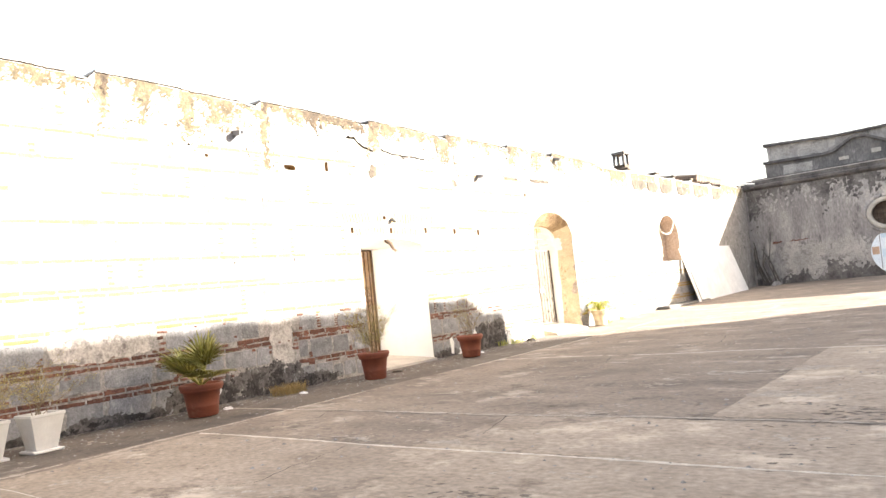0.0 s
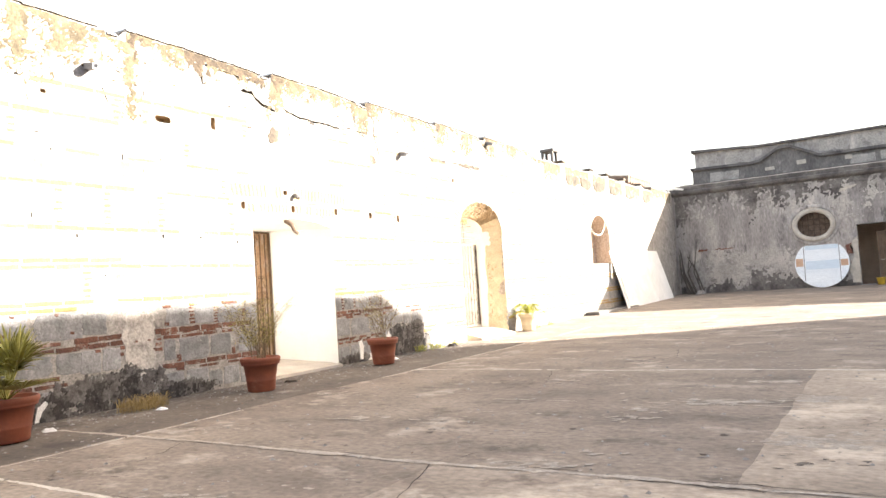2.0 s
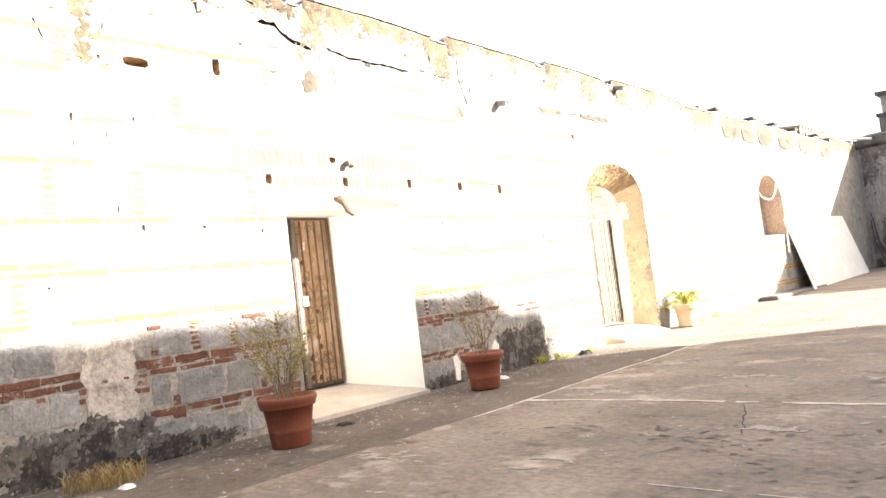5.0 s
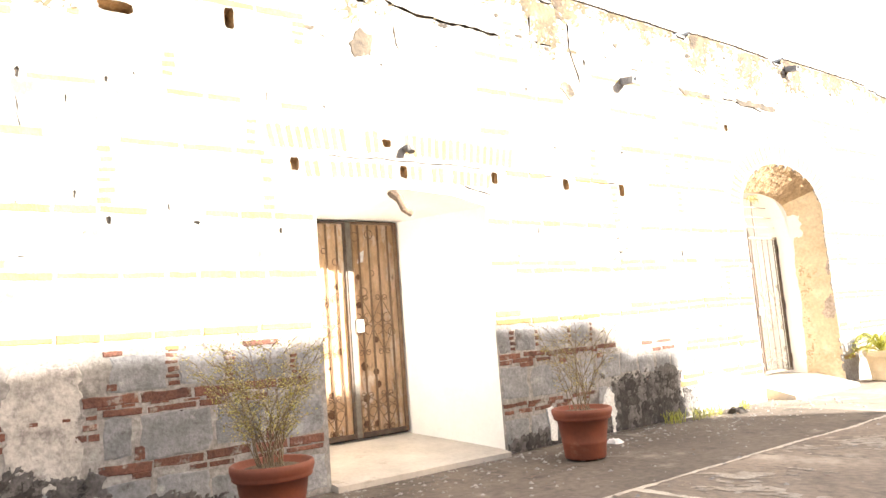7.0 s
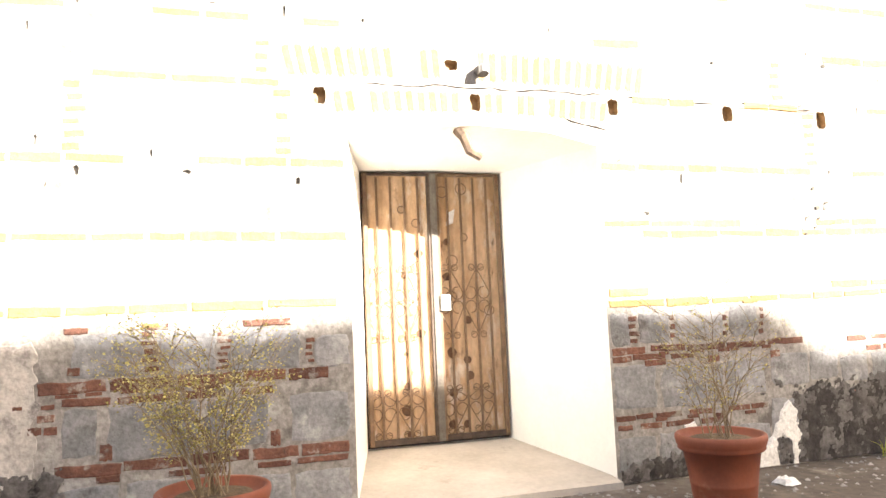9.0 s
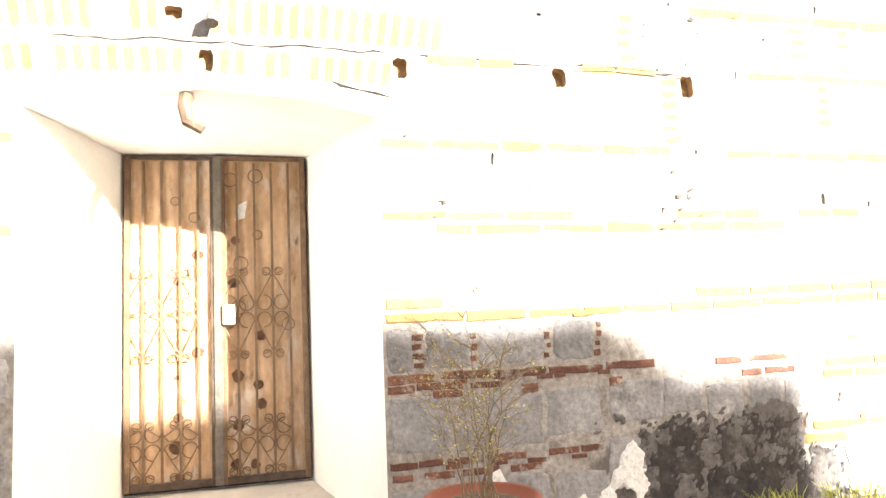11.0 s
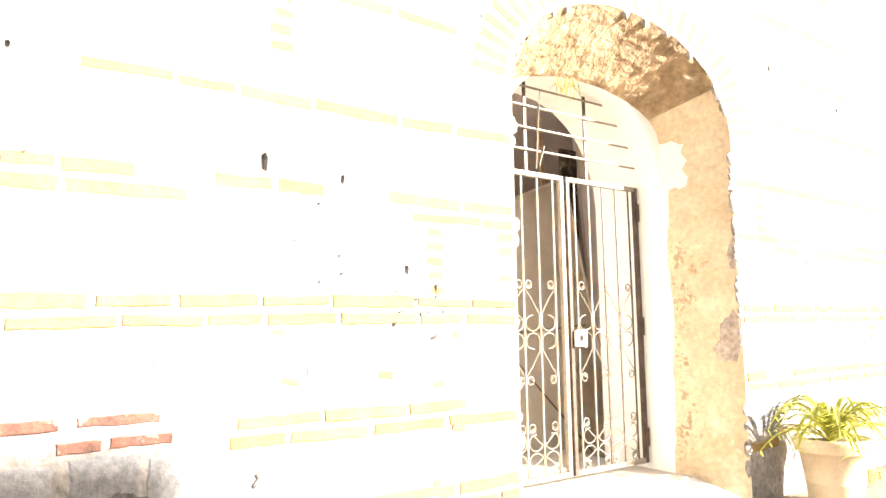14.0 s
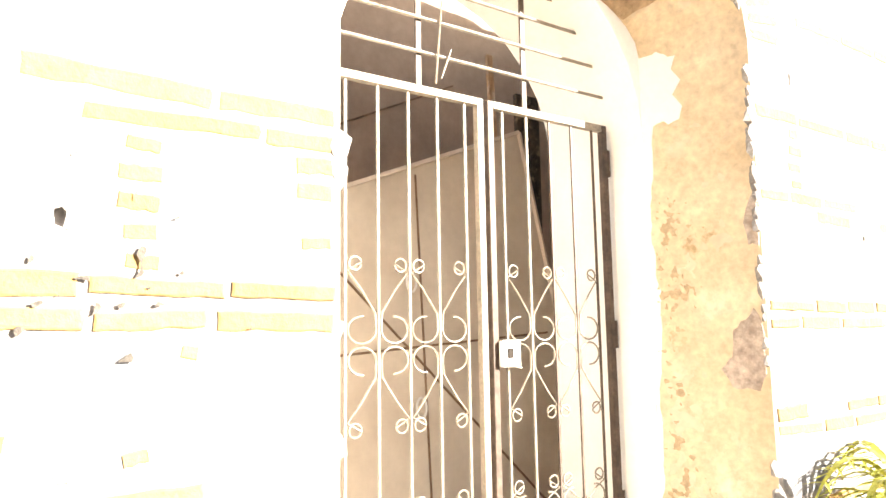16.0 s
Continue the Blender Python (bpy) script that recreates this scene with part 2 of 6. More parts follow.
M["whitewash"] = surf("spilled whitewash", (0.62, 0.605, 0.59), (0.86, 0.85, 0.83), 9.0, 0.9, 0.7, fine=40, speck=0.2, stain=(0.30, 0.28, 0.262), stain_scale=9.0, stain_at=0.62)
M["soot"] = surf("black mould and soot", (0.0145, 0.0121, 0.0119), (0.0638, 0.0567, 0.0551), 7.0, 0.95, 0.9, fine=30, speck=0.4, stain=(0.128, 0.119, 0.116), stain_scale=9.0, stain_at=0.60)
M["soot_thin"] = surf("grey damp bloom", (0.0608, 0.0546, 0.0524), (0.165, 0.153, 0.147), 6.0, 0.95, 0.7, fine=28, speck=0.35, stain=(0.0391, 0.0336, 0.0323), stain_scale=8.0, stain_at=0.58)
M["top_stain"] = surf("tan lichen crust", (0.059, 0.0454, 0.0272), (0.15, 0.118, 0.0727), 5.0, 0.95, 0.7, fine=26, speck=0.35, stain=(0.245, 0.195, 0.127), stain_scale=6.0, stain_at=0.57, stain2=(0.0318, 0.0245, 0.0173), stain2_scale=3.0, stain2_at=0.62)
M["crust_and_shade"] = surf("dark crumbled plaster and shade tone", (0.022, 0.015, 0.010), (0.10, 0.072, 0.048), 9.0, 0.95, 0.9, fine=40, speck=0.4, stain=(0.20, 0.155, 0.10), stain_scale=11.0, stain_at=0.58)
M["grey_pole"] = surf("weathered grey pole", (0.06, 0.05, 0.043), (0.16, 0.138, 0.12), 10.0, 0.9, 0.4, stretch=(3, 3, 0.6))
M["deck_scuff"] = surf("pale scuffed cement", (0.27, 0.228, 0.187), (0.43, 0.37, 0.31), 6.0, 0.9, 0.4, fine=40, speck=0.3)
M["deck_spall"] = surf("dark spalled cement", (0.10, 0.078, 0.063), (0.185, 0.148, 0.12), 8.0, 0.95, 0.6, fine=40, speck=0.3)
M["pale_render"] = surf("worn pale render", (0.333, 0.309, 0.286), (0.54, 0.504, 0.468), 1.6, 0.93, 0.5, fine=14, speck=0.3, stain=(0.234, 0.216, 0.203), stain_scale=2.2, stain_at=0.58)
M["black_render"] = surf("damp blackened render", (0.0725, 0.0638, 0.0609), (0.232, 0.212, 0.2), 2.5, 0.95, 0.5, fine=14, speck=0.3)
M["hollow"] = surf("broken brown masonry", (0.36, 0.285, 0.23), (0.60, 0.51, 0.43), 14.0, 0.95, 0.8, fine=40, speck=0.3)
M["bare_mortar"] = surf("bare grey mortar specks", (0.05, 0.044, 0.037), (0.15, 0.13, 0.108), 18.0, 0.95, 0.5, fine=60, speck=0.3)

# ---- mesh tools ----
rng = random.Random(7)


def part(name, bm, material, parent=None, label=""):
    """Links a bmesh as one mesh object, under a thing or on its own."""
    me = bpy.data.meshes.new(name)
    bmesh.ops.recalc_face_normals(bm, faces=bm.faces)
    bm.to_mesh(me)
    bm.free()
    me.materials.append(M[material])
    ob = new(name, me)
    if parent is not None:
        ob.parent = parent
    if label:
        ob["label"] = label
    return ob


def smooth(ob):
    for p in ob.data.polygons:
        p.use_smooth = True
    return ob


def thing(name, m, label, category, group="", kind=""):
    ob = new(name)
    ob.empty_display_size = 0.1
    ob.matrix_world = m
    return tagged(ob, label, category, group, kind)


def structure(name, bm, material, label, category):
    return tagged(part(name, bm, material), label, category, kind="structure")


def box(bm, x0, x1, y0, y1, z0, z1, bevel=0.0):
    r = bmesh.ops.create_cube(bm, size=1.0)
    bmesh.ops.scale(bm, vec=(x1 - x0, y1 - y0, z1 - z0), verts=r["verts"])
    bmesh.ops.translate(bm, vec=((x0 + x1) / 2, (y0 + y1) / 2, (z0 + z1) / 2), verts=r["verts"])
    if bevel:
        edges = list({e for v in r["verts"] for e in v.link_edges})
        bmesh.ops.bevel(bm, geom=edges, offset=bevel, segments=1, affect="EDGES")
    return bm


def boxed(*a, bevel=0.0):
    return box(bmesh.new(), *a, bevel=bevel)


def prism(bm, pts, axis, a, b):
    """Extrudes the polygon pts (two coordinates each) along an axis from a to b."""
    def at(p, d):
        return {"x": (d, p[0], p[1]), "y": (p[0], d, p[1]), "z": (p[0], p[1], d)}[axis]
    lo, hi = [bm.verts.new(at(p, a)) for p in pts], [bm.verts.new(at(p, b)) for p in pts]
    n = len(pts)
    bm.faces.new(lo[::-1])
    bm.faces.new(hi)
    for i in range(n):
        bm.faces.new((lo[i], lo[(i + 1) % n], hi[(i + 1) % n], hi[i]))
    return bm


def tube(bm, pts, r, n=6, end=None):
    """A round bar swept along pts; end: the radius at the far end."""
    pts = [Vector(p) for p in pts]
    rings = []
    side = None
    for i, p in enumerate(pts):
        d = (pts[min(i + 1, len(pts) - 1)] - pts[max(i - 1, 0)]).normalized()
        if side is None:
            side = d.cross(Vector((0.31, 0.52, 0.79))).normalized()
        side = (side - d * side.dot(d)).normalized()
        up = d.cross(side)
        q = r if end is None else r + (end - r) * i / max(1, len(pts) - 1)
        rings.append([bm.verts.new(p + (side * math.cos(2 * math.pi * k / n) + up * math.sin(2 * math.pi * k / n)) * q) for k in range(n)])
    for a, b in zip(rings, rings[1:]):
        for k in range(n):
            bm.faces.new((a[k], a[(k + 1) % n], b[(k + 1) % n], b[k]))
    bm.faces.new(rings[0][::-1])
    bm.faces.new(rings[-1])
    return bm


def lathe(bm, prof, n=36):
    """Turns a profile of (radius, z) round the z axis."""
    rings = []
    for r, z in prof:
        rings.append([bm.verts.new((r * math.cos(2 * math.pi * k / n), r * math.sin(2 * math.pi * k / n), z)) for k in range(n)])
    for a, b in zip(rings, rings[1:]):
        for k in range(n):
            bm.faces.new((a[k], a[(k + 1) % n], b[(k + 1) % n], b[k]))
    bm.faces.new(rings[0][::-1])
    bm.faces.new(rings[-1])
    return bm


def blade(bm, pts, w, tip=0.15):
    """A leaf along pts, w wide, folded along its middle."""
    pts = [Vector(p) for p in pts]
    rows = []
    for i, p in enumerate(pts):
        d = (pts[min(i + 1, len(pts) - 1)] - pts[max(i - 1, 0)]).normalized()
        side = d.cross(Vector((0, 0, 1)))
        side = side.normalized() if side.length > 0.05 else Vector((1, 0, 0))
        f = i / (len(pts) - 1)
        ww = w * (tip + (1 - tip) * math.sin(math.pi * (0.12 + 0.86 * f)))
        lift = side.cross(d) * ww * 0.25
        rows.append((bm.verts.new(p - side * ww / 2 + lift), bm.verts.new(p), bm.verts.new(p + side * ww / 2 + lift)))
    for a, b in zip(rows, rows[1:]):
        bm.faces.new((a[0], a[1], b[1], b[0]))
        bm.faces.new((a[1], a[2], b[2], b[1]))


def carved(ob, cutter_bm):
    """Cuts the closed shapes of cutter_bm out of ob for good."""
    me = bpy.data.meshes.new("cut")
    bmesh.ops.recalc_face_normals(cutter_bm, faces=cutter_bm.faces)
    cutter_bm.to_mesh(me)
    cutter_bm.free()
    tool = new("cut", me)
    mod = ob.modifiers.new("cut", "BOOLEAN")
    mod.operation, mod.object, mod.solver = "DIFFERENCE", tool, "EXACT"
    mod.use_self = True
    deps = bpy.context.evaluated_depsgraph_get()
    done = bpy.data.meshes.new_from_object(ob.evaluated_get(deps))
    ob.modifiers.clear()
    ob.data = done
    bpy.data.objects.remove(tool)
    return ob


# ---- plan ----
WX = -10.19            # face of the long wall
BACK = -11.95          # its rear
FAR = 37.0             # face of the end wall
DOOR = (10.49, 11.77, 0.2, 2.58, -11.48)      # y, y, z, z, plane
RECESS = (10.18, 12.1)
GATE = (17.03, 18.67, 0.26, 2.4, -10.86)


def deck(y):
    """Height of the deck, which climbs gently towards the end wall."""
    return 0.0 if y < 18 else 0.27 * (y - 18) / 19


def arch(y0, y1, z0, spring, crown, n=14):
    c, r = (y0 + y1) / 2, (y1 - y0) / 2
    return [(y0, z0), (y1, z0)] + [(c + r * math.cos(math.pi * k / n), spring + (crown - spring) * math.sin(math.pi * k / n)) for k in range(n + 1)]


# ---- ground and deck ----
bm = bmesh.new()
box(bm, -300, 300, -300, 300, -1.2, -0.9)
structure("ground", bm, "earth", "dry earth round the old building", "ground")

bm = bmesh.new()
xs = [-12.0 + 0.3 * i for i in range(74)]
ys = [-12 + 0.35 * i for i in range(141)]
grid = [[bm.verts.new((x, y, deck(y) + 0.012 * noise.noise((x * 0.5, y * 0.5, 0)))) for y in ys] for x in xs]
for i in range(len(xs) - 1):
    for j in range(len(ys) - 1):
        bm.faces.new((grid[i][j], grid[i + 1][j], grid[i + 1][j + 1], grid[i][j + 1]))
floor = smooth(structure("floor", bm, "concrete", "stained brown-grey concrete terrace deck with pale joints", "floor"))


def seam(a, b, w, gaps=0.0, material="seam"):
    """A pale, ragged line of joint filler, flush with the deck."""
    bm = bmesh.new()
    a, b = Vector(a), Vector(b)
    n = max(2, int((b - a).length / 0.05))
    side = (b - a).normalized().cross(Vector((0, 0, 1)))
    last = None
    for i in range(n + 1):
        p = a.lerp(b, i / n)
        worn = noise.noise((p.x * 0.9, p.y * 0.9, 9)) + 0.6 * noise.noise((p.x * 4, p.y * 4, 19))
        if worn > 0.5 - gaps:
            last = None
            continue
        off = side * 0.025 * noise.noise((p.x * 1.3, p.y * 1.3, 5))
        row = []
        for hand in (-1, 1):
            ww = max(0.002, w * (0.6 + 0.6 * noise.noise((p.x * 3, p.y * 3, hand * 3)) + 0.5 * noise.noise((p.x * 17, p.y * 17, hand * 7))))
            q = p + off + side * hand * ww
            row.append(bm.verts.new((q.x, q.y, deck(q.y) + 0.012 * noise.noise((q.x * 0.5, q.y * 0.5, 0)) + 0.0048)))
        if last:
            bm.faces.new((last[0], last[1], row[1], row[0]))
        last = row
    return part("seam", bm, material, floor)


def pour(x0, x1, y0, y1, material, label):
    """A slab of another pour, flush with the deck, with a slightly wandering edge."""
    bm = bmesh.new()
    nx, ny = max(2, int((x1 - x0) / 0.3)), max(2, int((y1 - y0) / 0.3))
    rows = []
    for i in range(nx + 1):
        row = []
        for j in range(ny + 1):
            x, y = x0 + (x1 - x0) * i / nx, y0 + (y1 - y0) * j / ny
            if i in (0, nx):
                x += 0.03 * noise.noise((x, y * 2, 0))
            if j in (0, ny):
                y += 0.03 * noise.noise((x * 2, y, 5))
            row.append(bm.verts.new((x, y, deck(y) + 0.012 * noise.noise((x * 0.5, y * 0.5, 0)) + 0.0022)))
        rows.append(row)
    for ra, rb in zip(rows, rows[1:]):
        for j in range(ny):
            bm.faces.new((ra[j], rb[j], rb[j + 1], ra[j + 1]))
    smooth(part("slab", bm, material, floor, label))


pour(-2.36, 9.9, 6.53, 12.0, "concrete_pale", "paler concrete slab")
pour(-8.0, 9.9, -11.5, 4.945, "concrete_mid", "brown-grey concrete slab")
pour(-4.45, 9.9, 4.955, 6.48, "concrete_mid", "brown-grey concrete slab")
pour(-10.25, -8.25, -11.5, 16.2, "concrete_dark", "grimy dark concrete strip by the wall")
seam((-8.0, 4.95, 0), (9.9, 4.95, 0), 0.036, 0.0)
seam((-9.5, 6.5, 0), (9.9, 6.52, 0), 0.05, -0.2, "joint_band")
seam((-8.2, 11.72, 0), (9.9, 12.15, 0), 0.05, -0.2)
seam((-8.05, -4, 0), (-8.2, 8, 0), 0.024, 0.1)
seam((-8.2, 10.8, 0), (-8.35, 20, 0), 0.036, -0.05)
seam((-8.1, 9.2, 0), (2.9, 9.35, 0), 0.010, 0.25)
seam((-8.3, 16.6, 0), (2.9, 16.8, 0), 0.014, 0.15)
seam((-8.2, 2.6, 0), (2.9, 2.6, 0), 0.012, 0.15)

def hairline(pts, w):
    """A dark jagged crack in the deck."""
    bm = bmesh.new()
    last = None
    for (ax, ay), (bx, by) in zip(pts, pts[1:]):
        n = max(2, int(math.dist((ax, ay), (bx, by)) / 0.06))
        for k in range(n):
            x, y = ax + (bx - ax) * k / n, ay + (by - ay) * k / n
            x, y = x + 0.05 * noise.noise((x * 5, y * 5, 3)), y + 0.05 * noise.noise((x * 5, y * 5, 8))
            ww = w * (0.4 + abs(noise.noise((x * 4, y * 4, 1))))
            z = deck(y) + 0.012 * noise.noise((x * 0.5, y * 0.5, 0)) + 0.004
            row = [bm.verts.new((x - ww, y - ww * 0.6, z)), bm.verts.new((x + ww, y + ww * 0.6, z))]
            if last:
                bm.faces.new((last[0], last[1], row[1], row[0]))
            last = row
    part("crack", bm, "hole", floor)


for line in ([(-4.6, 5.0), (-4.2, 5.6), (-4.5, 6.5), (-4.1, 7.3)], [(-3.0, 6.55), (-1.6, 6.6), (-0.4, 6.52)], [(-6.8, 7.4), (-5.6, 8.1), (-5.2, 9.3)], [(-2.9, 8.0), (-1.8, 8.5), (-1.2, 9.4), (-0.2, 9.6)],
             [(-6.0, 9.4), (-5.4, 10.6), (-5.8, 11.7)], [(-9.2, 7.2), (-8.6, 8.2), (-8.7, 9.4)], [(-4.9, 12.0), (-4.4, 13.3), (-4.7, 14.6)], [(-7.4, 4.95), (-7.0, 5.8), (-7.3, 6.5)], [(-5.9, 2.7), (-5.1, 3.6), (-5.3, 4.9)]):
    hairline(line, 0.006)
for x0, x1, y in ((-7.6, -6.9, 6.455), (-6.3, -5.4, 6.45), (-5.0, -4.5, 6.46), (-4.4, -3.6, 6.45), (-3.2, -2.1, 6.455), (-1.7, 0.2, 6.46), (-8.6, -7.7, 6.56), (-5.7, -5.1, 6.57), (-3.9, -3.3, 6.57), (-2.6, -1.2, 6.575), (-6.2, -5.2, 4.99), (-3.9, -2.4, 4.985)):
    hairline([(x0, y), ((x0 + x1) / 2, y + 0.01), (x1, y)], 0.010)

# ---- the long wall ----
LENGTHS = (-12.0, -3.4, 0.9, 5.08, 8.02, 10.76, 13.36, 15.95, 18.3, 21.4)  # where each length of the wall top begins


def wall_top(y):
    """Each length of the top starts high and sinks towards the next."""
    y0 = max(v for v in LENGTHS if v <= y + 1e-6)
    y1 = min([v for v in LENGTHS if v > y + 1e-6], default=40.0)
    f = (y - y0) / (y1 - y0)
    z = 5.15 - 0.09 * f ** 2 + 0.025 * noise.noise((y * 0.8, 3, 0)) + 0.018 * noise.noise((y * 3.1, 8, 0))
    if y1 - y < 0.3:
        z -= 0.05
    return z - (0.19 if 21.4 < y < 33.5 else 0)


top = []
y = -12.0
while y < 37.6:
    top.append((y, wall_top(y)))
    y += 0.14
bm = bmesh.new()
prism(bm, [(-12.0, -0.3), (37.6, -0.3)] + top[::-1], "x", BACK, WX)
wall = structure("wall_west", bm, "mortar", "tall sunlit wall of whitened stone and thin brick courses", "wall")

cut = bmesh.new()
# splayed door recess
lo, hi = RECESS
prof_out = [(lo, -0.02), (hi, -0.02), (hi, 2.54), (11.7, 2.63), (11.15, 2.67), (10.6, 2.63), (lo, 2.55)]
prof_in = [(DOOR[0], 0.13), (DOOR[1], 0.13), (DOOR[1], 2.58), (11.5, 2.585), (11.13, 2.59), (10.75, 2.585), (DOOR[0], 2.58)]
o = [cut.verts.new((WX + 0.05, p[0], p[1])) for p in prof_out]
w = [cut.verts.new((WX, p[0], p[1])) for p in prof_out]
q = [cut.verts.new((DOOR[4] - 0.02, p[0], p[1])) for p in prof_in]
cut.faces.new(o)
cut.faces.new(q[::-1])
for ra, rb in ((o, w), (w, q)):
    for i in range(7):
        cut.faces.new((ra[i], ra[(i + 1) % 7], rb[(i + 1) % 7], rb[i]))
# gateway: splayed outer arch, then a straight inner passage
pa, pb = arch(16.77, 18.97, -0.05, 2.72, 3.42), arch(16.97, 18.71, -0.05, 2.72, 3.06)
o, w, q = [[cut.verts.new((x, *p)) for p in prof] for x, prof in ((WX + 0.1, pa), (WX, pa), (-10.64, pb))]
cut.faces.new(o)
cut.faces.new(q[::-1])
for ra, rb in ((o, w), (w, q)):
    for i in range(len(pa)):
        cut.faces.new((ra[i], ra[(i + 1) % len(pa)], rb[(i + 1) % len(pa)], rb[i]))
carved(wall, cut)
cut = bmesh.new()
prism(cut, arch(16.97, 18.71, -0.05, 2.3, 3.16), "x", -11.4, -10.62)
box(cut, BACK - 0.1, -11.32, 15.4, 21.5, -0.045, 4.55)
# arched niche
prism(cut, arch(25.6, 27.5, 1.8, 2.75, 3.52), "x", WX - 0.55, WX + 0.1)
carved(wall, cut)

def fray(pts, amp, step=0.035):
    """The same outline with ragged edges."""
    out, ph = [], rng.uniform(0, 90)
    n = len(pts)
    for i in range(n):
        a, b = pts[i], pts[(i + 1) % n]
        m = max(1, int(math.dist(a, b) / step))
        for k in range(m):
            p = (a[0] + (b[0] - a[0]) * k / m, a[1] + (b[1] - a[1]) * k / m)
            q = (p[0] * 9 + ph, p[1] * 9, ph)
            out.append((p[0] + amp * (noise.noise(q) + 0.5 * noise.noise((q[0] * 3.1, q[1] * 3.1, 2))), p[1] + amp * (noise.noise((q[0], q[1], ph + 7)) + 0.5 * noise.noise((q[0] * 3.1, q[1] * 3.1, 5)))))
    return out


# putlog holes, lost mortar and cracks
cut = bmesh.new()
PITS = [(11.13, 2.84, 0.09, 0.13), (12.26, 2.85, 0.09, 0.13), (13.31, 2.84, 0.1, 0.13), (14.25, 2.82, 0.1, 0.15), (10.0, 2.84, 0.09, 0.12), (8.57, 4.0, 0.27, 0.10), (9.47, 4.08, 0.09, 0.2), (10.96, 3.11, 0.1, 0.08), (11.02, 2.6, 0.16, 0.09),
        (6.84, 4.07, 0.07, 0.06), (16.6, 3.85, 0.09, 0.1), (18.7, 2.85, 0.1, 0.08)]
for py, pz, pw, ph in PITS:
    ring = []
    for k in range(16):
        a = 2 * math.pi * (k + 0.5) / 16
        f = 0.5 * (abs(math.cos(a)) ** 10 + abs(math.sin(a)) ** 10) ** -0.1 * rng.uniform(0.9, 1.04)
        ring.append((py + pw * f * math.cos(a), pz + ph * f * math.sin(a)))
    prism(cut, ring, "x", WX - (0.2 if pz > 3.5 else 0.065), WX + 0.1)
SMALL = []
for i in range(120):
    py, pz = rng.uniform(5.5, 24), rng.choice((1.55, 1.8, 2.02, 2.3, 2.5, 3.0, 3.3, 3.45, 3.75, 3.9, 4.15, 4.3)) + rng.uniform(-0.1, 0.1)
    if (9.9 < py < 12.4 and pz < 3.3) or (16.4 < py < 19.3 and pz < 3.7) or any(abs(py - a) < 0.3 and abs(pz - b) < 0.3 for a, b, *_ in PITS) or any(abs(py - a) < 0.16 and abs(pz - b) < 0.16 for a, b in SMALL):
        continue
    SMALL.append((py, pz))
    pw, ph = rng.uniform(0.015, 0.05), rng.uniform(0.02, 0.085)
    if rng.random() < 0.3:
        pw, ph = ph, pw * 0.6
    prism(cut, fray([(py - pw / 2, pz - ph / 2), (py + pw * 0.2, pz - ph * 0.6), (py + pw * 0.4, pz + ph * 0.2), (py + pw * 0.1, pz + ph / 2), (py - pw * 0.5, pz + ph * 0.3)], 0.008, 0.012), "x", WX - rng.uniform(0.02, 0.05), WX + 0.1)
carved(wall, cut)


def crack(bm, pts, w):
    """A jagged slit as a closed shape."""
    fine = []
    for a, b in zip(pts, pts[1:]):
        n = max(2, int(math.dist(a, b) / 0.08))
        fine += [(a[0] + (b[0] - a[0]) * i / n + rng.uniform(-0.012, 0.012), a[1] + (b[1] - a[1]) * i / n + rng.uniform(-0.012, 0.012)) for i in range(n)]
    fine.append(pts[-1])
    horizontal = abs(pts[-1][0] - pts[0][0]) > abs(pts[-1][1] - pts[0][1])
    lo, hi = [], []
    for i, p in enumerate(fine):
        ww = w * (0.3 + 0.7 * abs(math.sin(i * 1.7))) * (0.25 if i in (0, len(fine) - 1) else 1)
        lo.append((p[0], p[1] - ww) if horizontal else (p[0] - ww, p[1]))
        hi.append((p[0], p[1] + ww) if horizontal else (p[0] + ww, p[1]))
    prism(bm, lo + hi[::-1], "x", WX - 0.1, WX + 0.1)


cut = bmesh.new()
crack(cut, [(10.06, 4.73), (10.3, 4.73), (10.47, 4.59), (10.83, 4.51)], 0.036)
crack(cut, [(11.03, 4.58), (11.43, 4.5), (11.87, 4.49), (12.52, 4.47)], 0.022)
crack(cut, [(13.58, 4.85), (13.59, 4.52), (13.71, 4.08)], 0.018)
crack(cut, [(12.98, 4.86), (12.97, 4.56)], 0.02)
crack(cut, [(12.99, 4.5), (13.2, 4.49), (13.37, 4.52)], 0.018)
crack(cut, [(9.29, 4.92), (9.3, 4.69), (9.35, 4.54)], 0.024)
crack(cut, [(9.3, 5.0), (9.6, 4.96), (9.92, 4.95), (10.45, 4.92)], 0.016)
crack(cut, [(10.0, 4.47), (10.4, 4.43)], 0.008)
crack(cut, [(7.46, 3.13), (7.49, 3.06), (7.55, 3.0)], 0.006)
crack(cut, [(7.89, 3.2), (7.9, 3.05), (7.92, 2.88)], 0.005)
crack(cut, [(7.82, 2.5), (7.85, 2.44), (7.89, 2.39)], 0.007)
crack(cut, [(7.92, 4.07), (8.02, 3.97), (8.13, 3.88)], 0.008)
crack(cut, [(7.62, 4.34), (7.66, 4.2), (7.72, 4.08)], 0.012)
crack(cut, [(10.72, 4.2), (10.7, 4.1), (10.76, 4.02)], 0.022)
crack(cut, [(11.13, 4.34), (11.14, 4.2), (11.18, 4.08)], 0.012)
crack(cut, [(6.62, 4.05), (6.66, 3.9), (6.65, 3.72)], 0.006)
crack(cut, [(15.9, 4.62), (16.4, 4.6), (16.9, 4.58)], 0.010)
crack(cut, [(9.9, 4.42), (9.92, 4.28), (9.96, 4.2)], 0.006)
